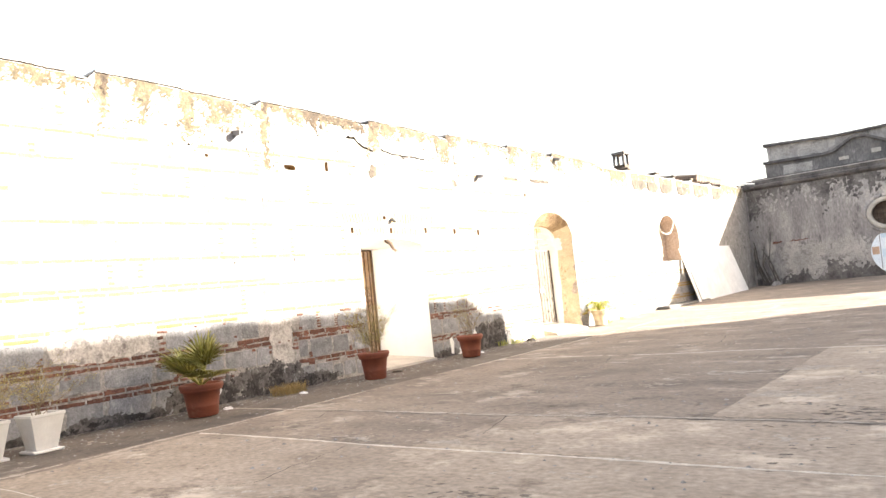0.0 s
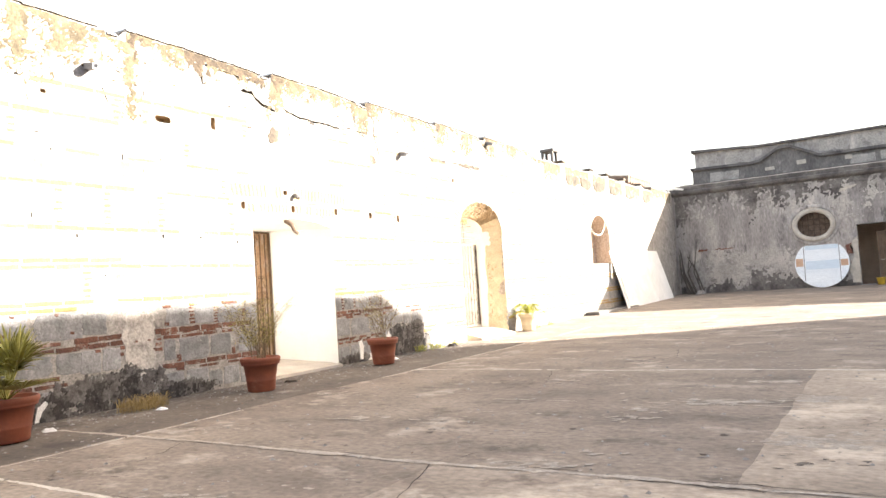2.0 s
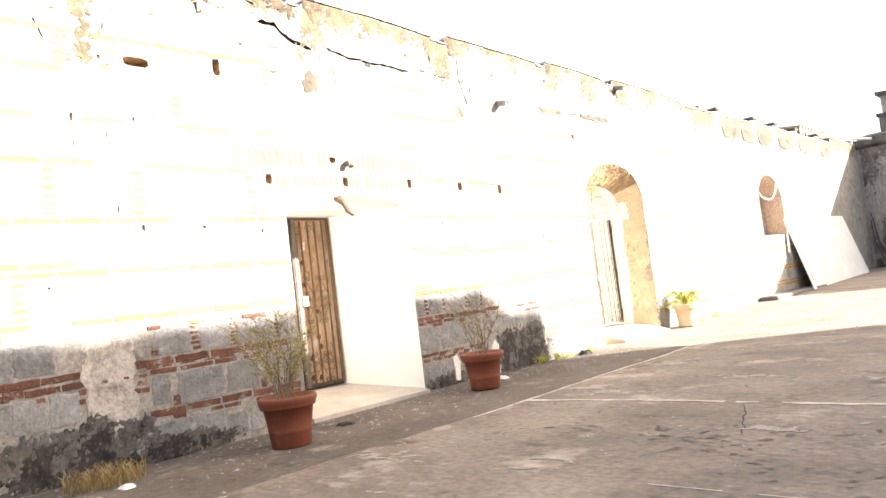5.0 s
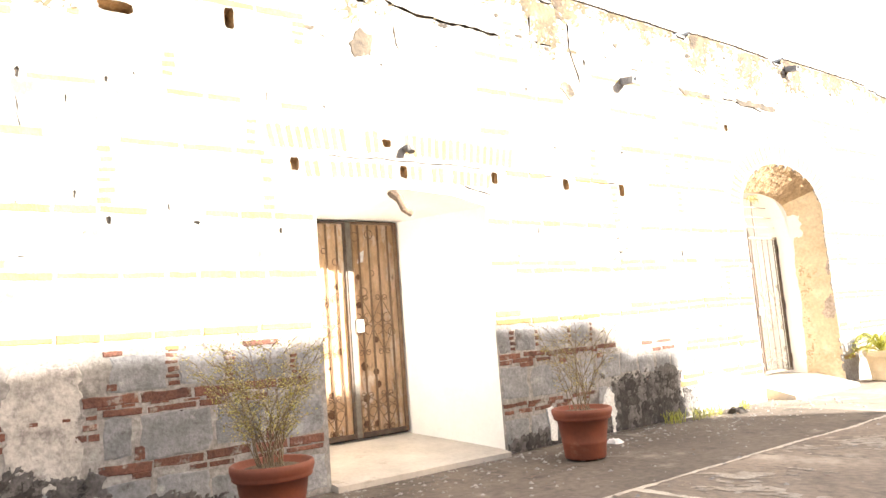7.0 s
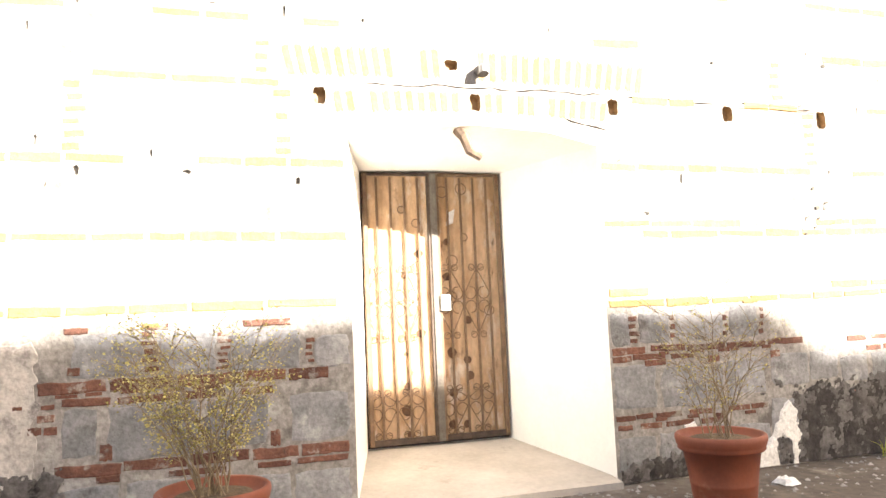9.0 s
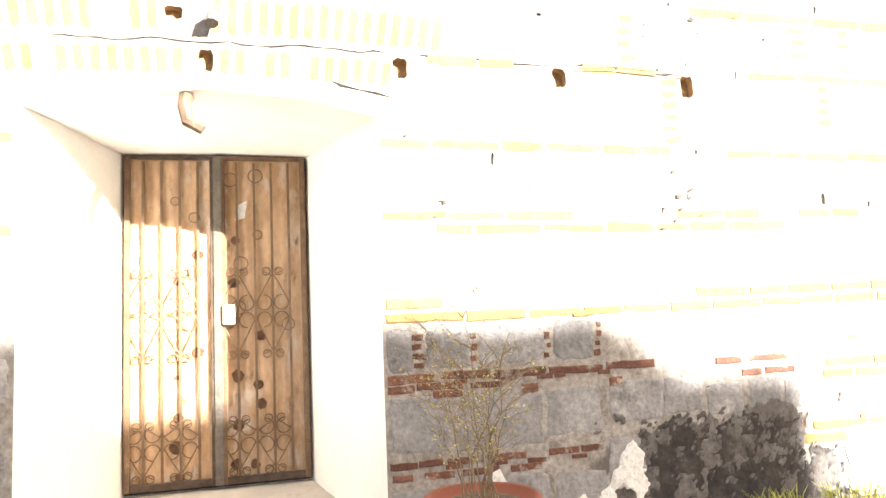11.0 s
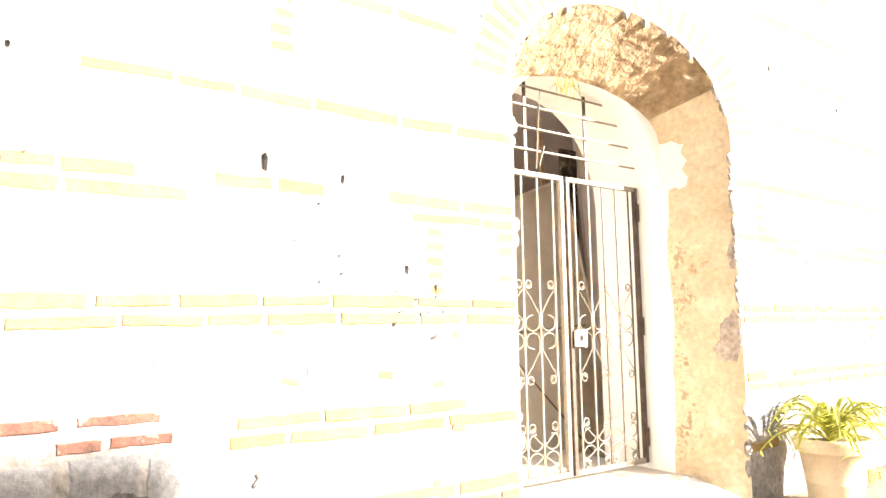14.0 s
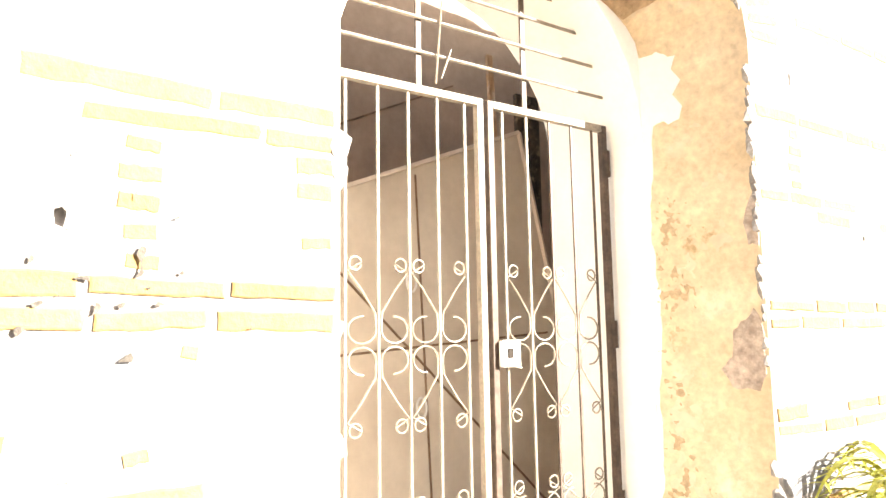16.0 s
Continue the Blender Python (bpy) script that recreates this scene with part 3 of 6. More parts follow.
crack(cut, [(12.35, 2.94), (12.8, 2.93), (13.24, 2.92)], 0.008)
crack(cut, [(13.4, 2.93), (13.9, 2.91), (14.18, 2.9)], 0.008)
crack(cut, [(11.8, 2.76), (12.0, 2.71), (12.22, 2.66)], 0.010)
crack(cut, [(10.3, 2.93), (10.9, 2.955), (11.6, 2.95), (12.2, 2.94)], 0.007)
crack(cut, [(13.05, 2.2), (13.1, 2.05), (13.25, 1.98)], 0.004)
crack(cut, [(16.0, 4.3), (16.8, 4.28), (17.6, 4.2)], 0.015)
carved(wall, cut)

wall.data.materials.clear()
for key in ("mortar", "limewash", "tan_plaster", "room", "coping", "vault", "hollow"):
    wall.data.materials.append(M[key])
for p in wall.data.polygons:
    c, nr = p.center, p.normal
    k = 4 if c.z > 3.9 else 0
    if BACK + 0.02 < c.x < WX - 0.02:
        if 10.1 < c.y < 12.15 and c.z < 2.72 and c.x < WX - 0.17:
            k = 1
        elif 16.6 < c.y < 19.2 and c.z < 3.6:
            k = (5 if c.z > 3.06 else 2) if c.x > -10.62 else (1 if c.x > -11.31 else 3)
        elif 15.3 < c.y < 21.6 and c.x < -11.3 and c.z < 4.58:
            k = 3
        elif 25.5 < c.y < 27.6 and 1.7 < c.z < 3.6:
            k = 6
        elif c.z > 4.6:
            k = 4
        elif 2.4 < c.z < 4.5 and any(abs(c.y - q[0]) < q[2] * 0.6 and abs(c.z - q[1]) < q[3] * 0.6 for q in PITS):
            k = 5
    else:
        k = 3 if c.x <= BACK + 0.02 else 0
    p.material_index = k


def fractal(u, v, size, ph=0.0):
    """Noise in four octaves."""
    return noise.noise((u * size, v * size, ph)) + 0.55 * noise.noise((u * size * 2.1, v * size * 2.1, ph + 3)) + 0.32 * noise.noise((u * size * 4.4, v * size * 4.4, ph + 6)) + 0.2 * noise.noise((u * size * 9, v * size * 9, ph + 9))


def crust(u0, u1, v0, v1, step, level, place):
    """A thin crust with a ragged, crumbling outline, kept where the level is above nought."""
    nu, nv = max(1, round((u1 - u0) / step)), max(1, round((v1 - v0) / step))
    at = lambda i, j: (u0 + (u1 - u0) * i / nu, v0 + (v1 - v0) * j / nv)
    lev = [[level(*at(i, j)) for j in range(nv + 1)] for i in range(nu + 1)]
    bm, made = bmesh.new(), {}

    def vert(a, b=None):
        key = (a, a) if b is None else (min(a, b), max(a, b))
        if key not in made:
            p = at(*a)
            if b is not None:
                a, b = key
                p, q = at(*a), at(*b)
                k = lev[a[0]][a[1]] / (lev[a[0]][a[1]] - lev[b[0]][b[1]])
                p = (p[0] + (q[0] - p[0]) * k, p[1] + (q[1] - p[1]) * k)
            made[key] = bm.verts.new(place(*p))
        return made[key]

    for i in range(nu):
        for j in range(nv):
            for tri in (((i, j), (i + 1, j), (i + 1, j + 1)), ((i, j), (i + 1, j + 1), (i, j + 1))):
                f = [lev[a][b] for a, b in tri]
                if max(f) <= 0:
                    continue
                loop = []
                for k in range(3):
                    a, b = tri[k], tri[(k + 1) % 3]
                    fa, fb = f[k], f[(k + 1) % 3]
                    if fa > 0:
                        loop.append(vert(a))
                    if (fa > 0) != (fb > 0):
                        loop.append(vert(a, b))
                if len(loop) > 2:
                    bm.faces.new(loop)
    return bm


# weathered plaster left along the top of the wall
bm = bmesh.new()


def flake(bm, pts, proud, base=WX):
    """A ragged sheet of plaster on the wall face."""
    n = len(pts)
    cy, cz = sum(p[0] for p in pts) / n, sum(p[1] for p in pts) / n
    rim = [bm.verts.new((base - 0.004, *p)) for p in pts]
    lip = [bm.verts.new((base + proud, cy + (p[0] - cy) * 0.985, cz + (p[1] - cz) * 0.97)) for p in pts]
    bm.faces.new(lip)
    for i in range(n):
        bm.faces.new((rim[i], rim[(i + 1) % n], lip[(i + 1) % n], lip[i]))


def ragged(y0, y1, z0, z1, step=0.09, rough=0.05):
    out = []
    n = max(2, int((y1 - y0) / step))
    out += [(y0 + (y1 - y0) * i / n, z0 + rng.uniform(-rough, rough)) for i in range(n + 1)]
    m = max(2, int((z1 - z0) / step))
    out += [(y1 + rng.uniform(-rough, rough), z0 + (z1 - z0) * i / m) for i in range(1, m)]
    out += [(y1 - (y1 - y0) * i / n, z1 + rng.uniform(-0.012, 0.012)) for i in range(n + 1)]
    out += [(y0 + rng.uniform(-rough, rough), z1 - (z1 - z0) * i / m) for i in range(1, m)]
    return out


for run in ([(10.72, 4.22), (10.62, 4.05), (10.7, 3.92), (10.85, 3.98), (10.86, 4.2)],
            [(13.4, 4.08), (13.38, 3.98), (13.5, 3.86), (13.6, 3.95), (13.56, 4.06)],
            [(15.6, 4.3), (15.7, 4.22), (16.3, 4.24), (16.35, 4.3)], [(16.9, 4.32), (17.0, 4.24), (17.9, 4.22), (18.0, 4.31)]):
    flake(bm, fray(run, 0.04, 0.025), 0.009)
for y0 in (23.7, 25.0, 26.2, 27.9, 29.8, 32.1):
    flake(bm, fray([(y0, 4.72), (y0 + 0.1, 4.4), (y0 + 0.7, 4.36), (y0 + 1.1, 4.5), (y0 + 1.1, 4.72)], 0.03, 0.08), 0.02)
for k in range(60):
    y, z = rng.uniform(4.5, 22), 5.0 - abs(rng.gauss(0, 0.45))
    if z < 3.9 or any(abs(y - p[0]) < 0.3 and abs(z - p[1]) < 0.25 for p in PITS):
        continue
    ww, hh = rng.uniform(0.015, 0.07), rng.uniform(0.006, 0.03)
    a0 = rng.uniform(0, 6)
    flake(bm, fray([(y + ww * math.cos(a0 + t), z + hh * math.sin(a0 + t)) for t in (0, 1.1, 2.2, 3.3, 4.4, 5.4)], 0.025, 0.015), rng.uniform(0.003, 0.008))
structure("trim", bm, "coping", "weathered brown plaster flaking along the wall top", "trim")
# where rain has drawn stains down from the top: middle, half width, drop, strength
PIERS = (23.5, 26.0, 27.7, 29.6, 31.9)
DRIPS = ((3.2, 0.5, 0.25, 0.6), (4.2, 0.4, 0.3, 0.55), (5.16, 0.11, 0.75, 0.95), (5.8, 0.13, 0.62, 0.8), (6.2, 0.3, 0.2, 0.6), (6.56, 0.14, 0.85, 0.85), (7.15, 0.42, 0.55, 0.6), (8.06, 0.1, 1.1, 0.8),
         (8.9, 0.5, 0.3, 0.6), (9.9, 0.6, 0.2, 0.8), (10.88, 0.17, 0.65, 1.0), (11.3, 0.4, 0.3, 0.75), (12.1, 0.7, 0.22, 0.8), (13.22, 0.24, 0.6, 0.95), (13.6, 0.2, 0.3, 0.7), (15.0, 0.12, 0.3, 0.6), (16.2, 0.3, 0.5, 0.65), (17.4, 0.3, 0.6, 0.7), (18.6, 0.3, 0.5, 0.7), (19.9, 0.4, 0.4, 0.6))


def top_level(y, z):
    edge = wall_top(y) - 0.012
    if z > edge or any(abs(y - p[0]) < p[2] * 0.7 + 0.03 and abs(z - p[1]) < p[3] * 0.7 + 0.03 for p in PITS):
        return -1
    under = edge - z
    wet = 0.5 - under * 3.2 if y < 22 else (0.75 - under * 1.3 if all(abs(y - v) > 0.16 for v in PIERS) else -1)
    for yc, hw, drop, strength in DRIPS:
        wet = max(wet, strength * (1.25 - abs(y - yc - 0.06 * noise.noise((z * 3, yc, 0))) / hw) * (1.15 - under / drop) if under < drop * 1.15 else -1)
    return min(wet, 0.7) - 0.2 + 0.45 * noise.noise((y * 7, z * 5, 2)) + 0.5 * noise.noise((y * 15, z * 24, 4)) + 0.7 * noise.noise((y * 33, z * 46, 8))


def grime_shade_level(y, z):
    """Dark crust of lost plaster under the coping, and shade painted at each step."""
    edge = wall_top(y) - 0.012
    if z > edge:
        return -1
    under = edge - z
    wedge = 1 - abs(y - 9.12 - under * 0.55) / 0.26 - under / 0.55
    shelf = (0.16 - under) * 6 if 9.2 < y < 10.6 else -1
    step_shade = max(1 - abs(y - v - 0.12) / 0.16 - under / 0.35 for v in LENGTHS[3:])
    return max(wedge, shelf, step_shade, -0.8) * 0.9 - 0.22 + 0.8 * fractal(y, z, 8.0, 77)


def crumb_level(y, z):
    if (16.65 < y < 19.1 and z < 3.55) or (10.1 < y < 12.2 and z < 2.72) or any(abs(y - p[0]) < p[2] and abs(z - p[1]) < p[3] for p in PITS):
        return -1
    spot = 0.32 * max(0.0, 1 - ((y - 15.5) / 0.35) ** 2 - ((z - 1.75) / 0.3) ** 2)
    return spot + 0.9 * noise.noise((y * 1.1, z * 1.1, 61)) + 0.8 * noise.noise((y * 17, z * 22, 62)) + 0.75 * noise.noise((y * 37, z * 43, 63)) - 1.03 + (0.10 if y > 12.2 else 0)


structure("lost_limewash", crust(3.0, 22.0, 1.25, 4.3, 0.02, crumb_level, lambda y, z: (WX + 0.0122, y, z)), "bare_mortar", "specks of bare grey mortar where the limewash is lost", "wall")
structure("lichen_crust", crust(0.0, 22.0, 3.9, 5.18, 0.024, top_level, lambda y, z: (WX + 0.0055, y, z)), "top_stain", "tan lichen and dirt crusted along the wall top", "wall")
structure("lichen_crust_far", crust(22.0, 36.6, 4.3, 5.18, 0.05, top_level, lambda y, z: (WX + 0.0055, y, z)), "top_stain", "tan lichen and dirt crusted along the wall top", "wall")
structure("grime_crust", crust(4.8, 20.0, 4.4, 5.18, 0.022, grime_shade_level, lambda y, z: (WX + 0.009, y, z)), "crust_and_shade", "dark crumbling patches and painted step shade under the wall coping", "wall")
bm = bmesh.new()
last = None
for (ya, za), (yb, zb) in zip(top, top[1:]):
    if abs(zb - za) > 0.06:
        continue
    lift = 0.03 + 0.02 * noise.noise((ya * 2, 1, 1))
    prism(bm, [(WX - 0.7, za + 0.002), (WX + 0.03, za + 0.002), (WX + 0.01, za + lift), (WX - 0.7, za + lift + 0.03)], "y", ya, yb)
structure("coping", bm, "old_plaster", "dark mossy coping on top of the long wall", "coping")

bm = bmesh.new()
rows = []
for i in range(41):
    a = math.pi * (0.165 + 0.76 * i / 40)
    row = []
    for j in range(15):
        u = j / 14
        r, cr_, sp = 1.1 - 0.23 * u, 0.7 - 0.36 * u, 2.72
        c = (17.87 * (1 - u) + 17.84 * u)
        f = 1 - (0.01 + 0.05 * abs(noise.noise((a * 5, u * 3, 1))) + 0.03 * abs(noise.noise((a * 14, u * 9, 6)))) * (0.25 if j == 14 else 1)
        row.append(bm.verts.new((WX + 0.012 * noise.noise((a * 9, 0, 0)) - 0.012 - 0.44 * u, c + r * f * math.cos(a), sp + cr_ * f * math.sin(a))))
    rows.append(row)
for ra, rb in zip(rows, rows[1:]):
    for j in range(14):
        bm.faces.new((ra[j], rb[j], rb[j + 1], ra[j + 1]))
structure("arch_soffit", bm, "vault", "crumbling brown masonry under the gateway arch", "arch")
bm = bmesh.new()
for k in range(75):
    f = rng.random()
    side = 1 if rng.random() < 0.7 else -1
    if f < 0.75:
        y, z = 17.87 + side * 1.1, rng.uniform(0.15, 2.75)
    else:
        a = rng.uniform(0.05, math.pi - 0.05)
        y, z = 17.87 + 1.1 * math.cos(a), 2.72 + 0.7 * math.sin(a)
    q = rng.uniform(0.02, 0.055)
    m = bmesh.ops.create_icosphere(bm, subdivisions=1, radius=q)["verts"]
    for v in m:
        v.co = Vector((v.co.x * 0.5 + WX - 0.012, v.co.y * rng.uniform(0.7, 1.1) + y + rng.uniform(-0.004, 0.004), v.co.z * rng.uniform(0.8, 1.5) + z))
structure("arris_chips", bm, "mortar", "broken mortar along the edge of the gateway", "arch")

# ---- threshold slab of the door recess ----
bm = bmesh.new()
prism(bm, [(DOOR[4] - 0.01, -0.1), (WX + 0.12, -0.1), (WX + 0.10, 0.05), (WX - 0.25, 0.09), (DOOR[4] - 0.01, 0.19)], "y", RECESS[0] + 0.012, RECESS[1] - 0.012)
structure("threshold", bm, "sill", "worn pale concrete sill sloping up to the door", "threshold")
bm = bmesh.new()
prism(bm, [(-12.0, -0.1), (WX + 0.35, -0.1), (WX + 0.3, 0.06), (WX - 0.3, 0.2), (-12.0, 0.24)], "y", 16.96, 18.73)
structure("gate_threshold", bm, "sill", "worn pale concrete sill under the iron gate", "threshold")

# ---- deck wear: pale scuffs and dark spalls ----
def on_deck(lift):
    return lambda x, y: (x, y, deck(y) + 0.012 * noise.noise((x * 0.5, y * 0.5, 0)) + lift)


def scuff_level(x, y):
    return fractal(x * 0.55, y * 1.1, 1.3, 21) + 0.7 * noise.noise((x * 12, y * 22, 22)) - 0.62 - (0.25 if x < -8.2 else 0)


def spall_level(x, y):
    return 0.55 * fractal(x * 0.6, y, 0.8, 31) + 0.75 * noise.noise((x * 8, y * 22, 32)) + 0.6 * noise.noise((x * 19, y * 40, 33)) - (0.60 if 6.6 < y < 11.6 else 0.68) + (0.14 if x < -9.2 else 0)


def pale_patch_level(x, y):
    edge = min((x + 3.6) * 0.3, (6.42 - y) * 3, (y + 3) * 1.0, (9.6 - x) * 2)
    return min(edge, 0.55) + 0.6 * fractal(x, y, 0.5, 81) + 0.35 * noise.noise((x * 9, y * 14, 82))


bleached = part("bleached", crust(-4.6, 9.6, -2.5, 6.43, 0.06, pale_patch_level, on_deck(0.0032)), "concrete_pale", floor, "paler cement with a ragged edge")
scuffs = part("scuffs", crust(-9.8, 2.0, 2.0, 20.0, 0.045, scuff_level, on_deck(0.0042)), "deck_scuff", floor, "pale scuffed cement")
scuffs["kind"] = "stuff"
spalls = part("spalls", crust(-9.9, 2.0, 2.0, 18.0, 0.028, spall_level, on_deck(0.0052)), "deck_spall", floor, "small dark spalls")
spalls["kind"] = "stuff"

# ---- plinth dirt: sooty render and spilled whitewash ----
SOOT = ((14.4, 0.1, 0.8, 0.5), (14.3, 0.22, 0.6, 0.42), (14.68, 0.45, 0.32, 0.22), (14.0, 0.4, 0.3, 0.24), (13.9, 0.12, 0.4, 0.24), (7.3, 0.15, 0.7, 0.36), (7.85, 0.2, 0.6, 0.42), (6.25, 0.16, 0.5, 0.34), (6.8, 0.12, 0.7, 0.3), (2.6, 0.05, 1.2, 0.12), (3.8, 0.04, 1.0, 0.1), (5.0, 0.05, 0.9, 0.14), (8.6, 0.08, 0.7, 0.2), (12.6, 0.05, 0.6, 0.14))


def soot_level(bias, ph):
    def level(y, z):
        if z < 0.012 or 10.16 < y < 12.12:
            return -1
        e = max(1 - ((y - cy) / ry) ** 2 - ((z - cz) / rz) ** 2 for cy, cz, ry, rz in SOOT)
        return max(-0.6, min(0.8, e * 0.9)) + bias - (0.2 if y < 10 else 0.02) + 0.65 * fractal(y, z, 4.0, ph) + 0.45 * fractal(y, z, 13.0, ph + 1) + 0.35 * noise.noise((y * 40, z * 40, ph))
    return level


def settled(level, proud):
    """A place on the long wall whose rim sinks into the masonry."""
    return lambda y, z: (WX + 0.005 + (proud - 0.005) * max(0.0, min(1.0, level(y, z) * 6)), y, z)


thin, thick = soot_level(-0.02, 1), soot_level(-0.40, 6)
for y0, y1, z1 in ((1.2, 9.6, 0.85), (12.13, 15.4, 0.95)):
    part("soot_stain", crust(y0, y1, 0.0, z1, 0.018, thin, settled(thin, 0.0125)), "soot_thin", wall, "grey-brown damp bloom")
    part("soot_stain", crust(y0, y1, 0.0, z1, 0.018, thick, settled(thick, 0.0140)), "soot", wall, "black soot and mould")
def splash_level(y, z):
    y += 0.27
    column = min(14.04 - y, y - 13.72 - 0.22 * z, 0.56 - z - 1.2 * abs(y - 13.93)) * 7
    foot = min(14.0 - y, y - 13.2, 0.12 + 0.22 * (y - 13.2) - z) * 7
    hollow = 0.9 - math.hypot((y - 13.86) / 0.12, (z - 0.08) / 0.2)
    return min(max(column, foot), 0.7) - 2.5 * max(0.0, hollow) - 0.12 + 0.5 * fractal(y, z, 7.0, 71) + (-2 if z < 0.012 else 0)


part("splash", crust(12.85, 13.95, 0.0, 0.62, 0.015, splash_level, settled(splash_level, 0.0155)), "whitewash", wall, "spilled whitewash")
bm = bmesh.new()
flake(bm, fray([(12.72, 0.05), (12.8, 0.04), (12.84, 0.3), (12.78, 0.42), (12.7, 0.4)], 0.015), 0.02)
flake(bm, fray([(6.6, 0.02), (6.65, 0.02), (6.68, 0.14), (6.76, 0.24), (6.72, 0.27), (6.64, 0.2), (6.61, 0.1)], 0.02), 0.015)
structure("whitewash_patch", bm, "whitewash", "spilled whitewash on the foot of the wall", "wall")
for area, proud in (((7.82, 8.27, 0.42, 1.26), 0.0075), ((4.2, 5.6, 0.98, 1.42), 0.0075), ((15.3, 16.2, 0.05, 0.5), 0.0075)):
    bm = bmesh.new()
    y0, y1, z0, z1 = area
    flake(bm, fray([(y0, z0), ((y0 + y1) / 2, z0 - 0.05), (y1, z0), (y1 + 0.03, (z0 + z1) / 2), (y1, z1), (y0, z1), (y0 - 0.03, (z0 + z1) / 2)], 0.05), proud)
    part("plaster_patch", bm, "old_plaster", wall)

# ---- closing walls ----
# unseen wall opposite, added so its stepped top shades deck and wall foot
bm = bmesh.new()
prof = [(-14, -0.3), (29.38, -0.3), (29.38, 9.84), (28.96, 9.91), (28.5, 9.89), (28.24, 10.1), (28.06, 10.25)]
y = 27.86
while y > -14:
    prof.append((y, 10.28 + 0.05 * abs(math.sin((y + 2.54) * 1.9)) + 0.04 * noise.noise((y, 0, 0))))
    y -= 0.3
prism(bm, prof, "x", 10.0, 10.5)
structure("wall_east", bm, "mortar", "unseen plain plastered wall added to close the terrace", "wall")
bm = boxed(-12, 10.5, -12.4, -12.0, -0.3, 4.2)
structure("wall_south", bm, "mortar", "unseen plain plastered wall added to close the terrace", "wall")

# ---- end wall ----
bm = bmesh.new()
prism(bm, [(WX - 1.7, -0.3), (12.0, -0.3), (12.0, 4.95), (WX - 1.7, 4.95)], "y", FAR, FAR + 0.6)
endwall = structure("wall_north", bm, "grey_render", "blackened grey rendered end wall with pale worn patches", "wall")
cut = bmesh.new()
prism(cut, [(-4.27 + 0.66 * math.cos(k * math.pi / 16), 3.0 + 0.55 * math.sin(k * math.pi / 16)) for k in range(32)], "y", FAR - 0.1, FAR + 0.8)
box(cut, -2.66, -1.2, FAR - 0.1, FAR + 0.8, 0.3, 2.85)
carved(endwall, cut)
endwall.data.materials.clear()
endwall.data.materials.append(M["grey_render"])
bm = bmesh.new()
prism(bm, [(FAR - 0.0, 4.9), (FAR - 0.14, 5.0), (FAR - 0.17, 5.12), (FAR - 0.1, 5.16), (FAR - 0.12, 5.34), (FAR - 0.02, 5.38), (FAR + 0.6, 5.38), (FAR + 0.6, 4.951), (FAR + 0.0, 4.951)], "x", WX - 0.9, 12.0)
structure("cornice", bm, "grey_cornice", "dark moulded cornice along the end wall", "cornice")
for pts, key in (([(-9.2, 2.2), (-8.8, 2.2), (-8.75, 2.3), (-9.15, 2.32)], "brick"), ([(-8.5, 2.23), (-7.6, 2.25), (-7.6, 2.29), (-8.4, 2.29)], "brick"), ([(-2.95, 0.4), (-2.67, 0.4), (-2.67, 2.4), (-2.8, 2.2), (-2.98, 2.0), (-2.85, 1.5), (-3.05, 1.0)], "rim"),
                 ([(-3.1, 1.6), (-2.85, 1.62), (-2.9, 2.1), (-3.15, 2.0)], "brick"), ([(-3.2, 4.3), (-2.6, 4.45), (-2.5, 4.55), (-3.1, 4.45)], "rim")):
    bm = bmesh.new()
    prism(bm, fray(pts, 0.05, 0.06), "y", FAR - 0.012, FAR + 0.01)
    part("bare_patch", bm, key, endwall)


def off_openings(x, z):
    return ((x + 4.27) / 0.72) ** 2 + ((z - 3.0) / 0.6) ** 2 > 1 and not (-2.68 < x < -1.18 and z < 2.87)


def pale_level(x, z):
    if not off_openings(x, z):
        return -1
    low = min(1.0, (2.15 - z) * 2.0, (z - 0.4) * 2.0, (x + 9.3) * 1.0)
    high = min(0.5, (4.9 - z) * 2, (z - 3.3) * 0.8) - 0.2
    door_side = 0.75 - abs(x + 3.0) * 1.6 if z > 2.2 else 0
    return max(low * 0.8, high * 0.6 - 0.1, door_side - 0.25) - 0.3 + 0.7 * fractal(x * 1.4, z * 0.5, 1.3, 41) + 0.8 * fractal(x, z * 0.6, 8.0, 43)


def black_level(x, z):
    if not off_openings(x, z):
        return -1
    foot = 1.35 - z * (1.0 if -7.0 < x < -4.5 else 1.6)
    head = (z - 3.7) * 0.62 + 0.5 * noise.noise((x * 1.6, z * 0.25, 57))
    edge = -9.6 - x
    return max(foot, head, edge, -0.25) - 0.5 + 0.6 * fractal(x, z * 0.45, 1.4, 51) + 0.6 * fractal(x, z * 0.7, 8.0, 53)


part("worn_render", crust(-10.1, 4.0, 0.2, 4.9, 0.05, pale_level, lambda x, z: (x, FAR - 0.004, z)), "pale_render", endwall, "pale worn render")
part("damp_stain", crust(-10.1, 4.0, 0.2, 4.9, 0.05, black_level, lambda x, z: (x, FAR - 0.008, z)), "black_render", endwall, "black damp stains")
# dark room behind the end wall
bm = boxed(-3.4, 0.2, FAR + 0.7, FAR + 3.0, 0.0, 3.3)
bmesh.ops.delete(bm, geom=[f for f in bm.faces if f.normal.y < -0.5], context="FACES_ONLY")
structure("inner_room", bm, "room", "dim plastered room behind the end wall", "room")

window = thing("oval_window", pose(-4.27, FAR, 3.0), "oval window with a pale stone surround and iron grille", "window", kind="structure")


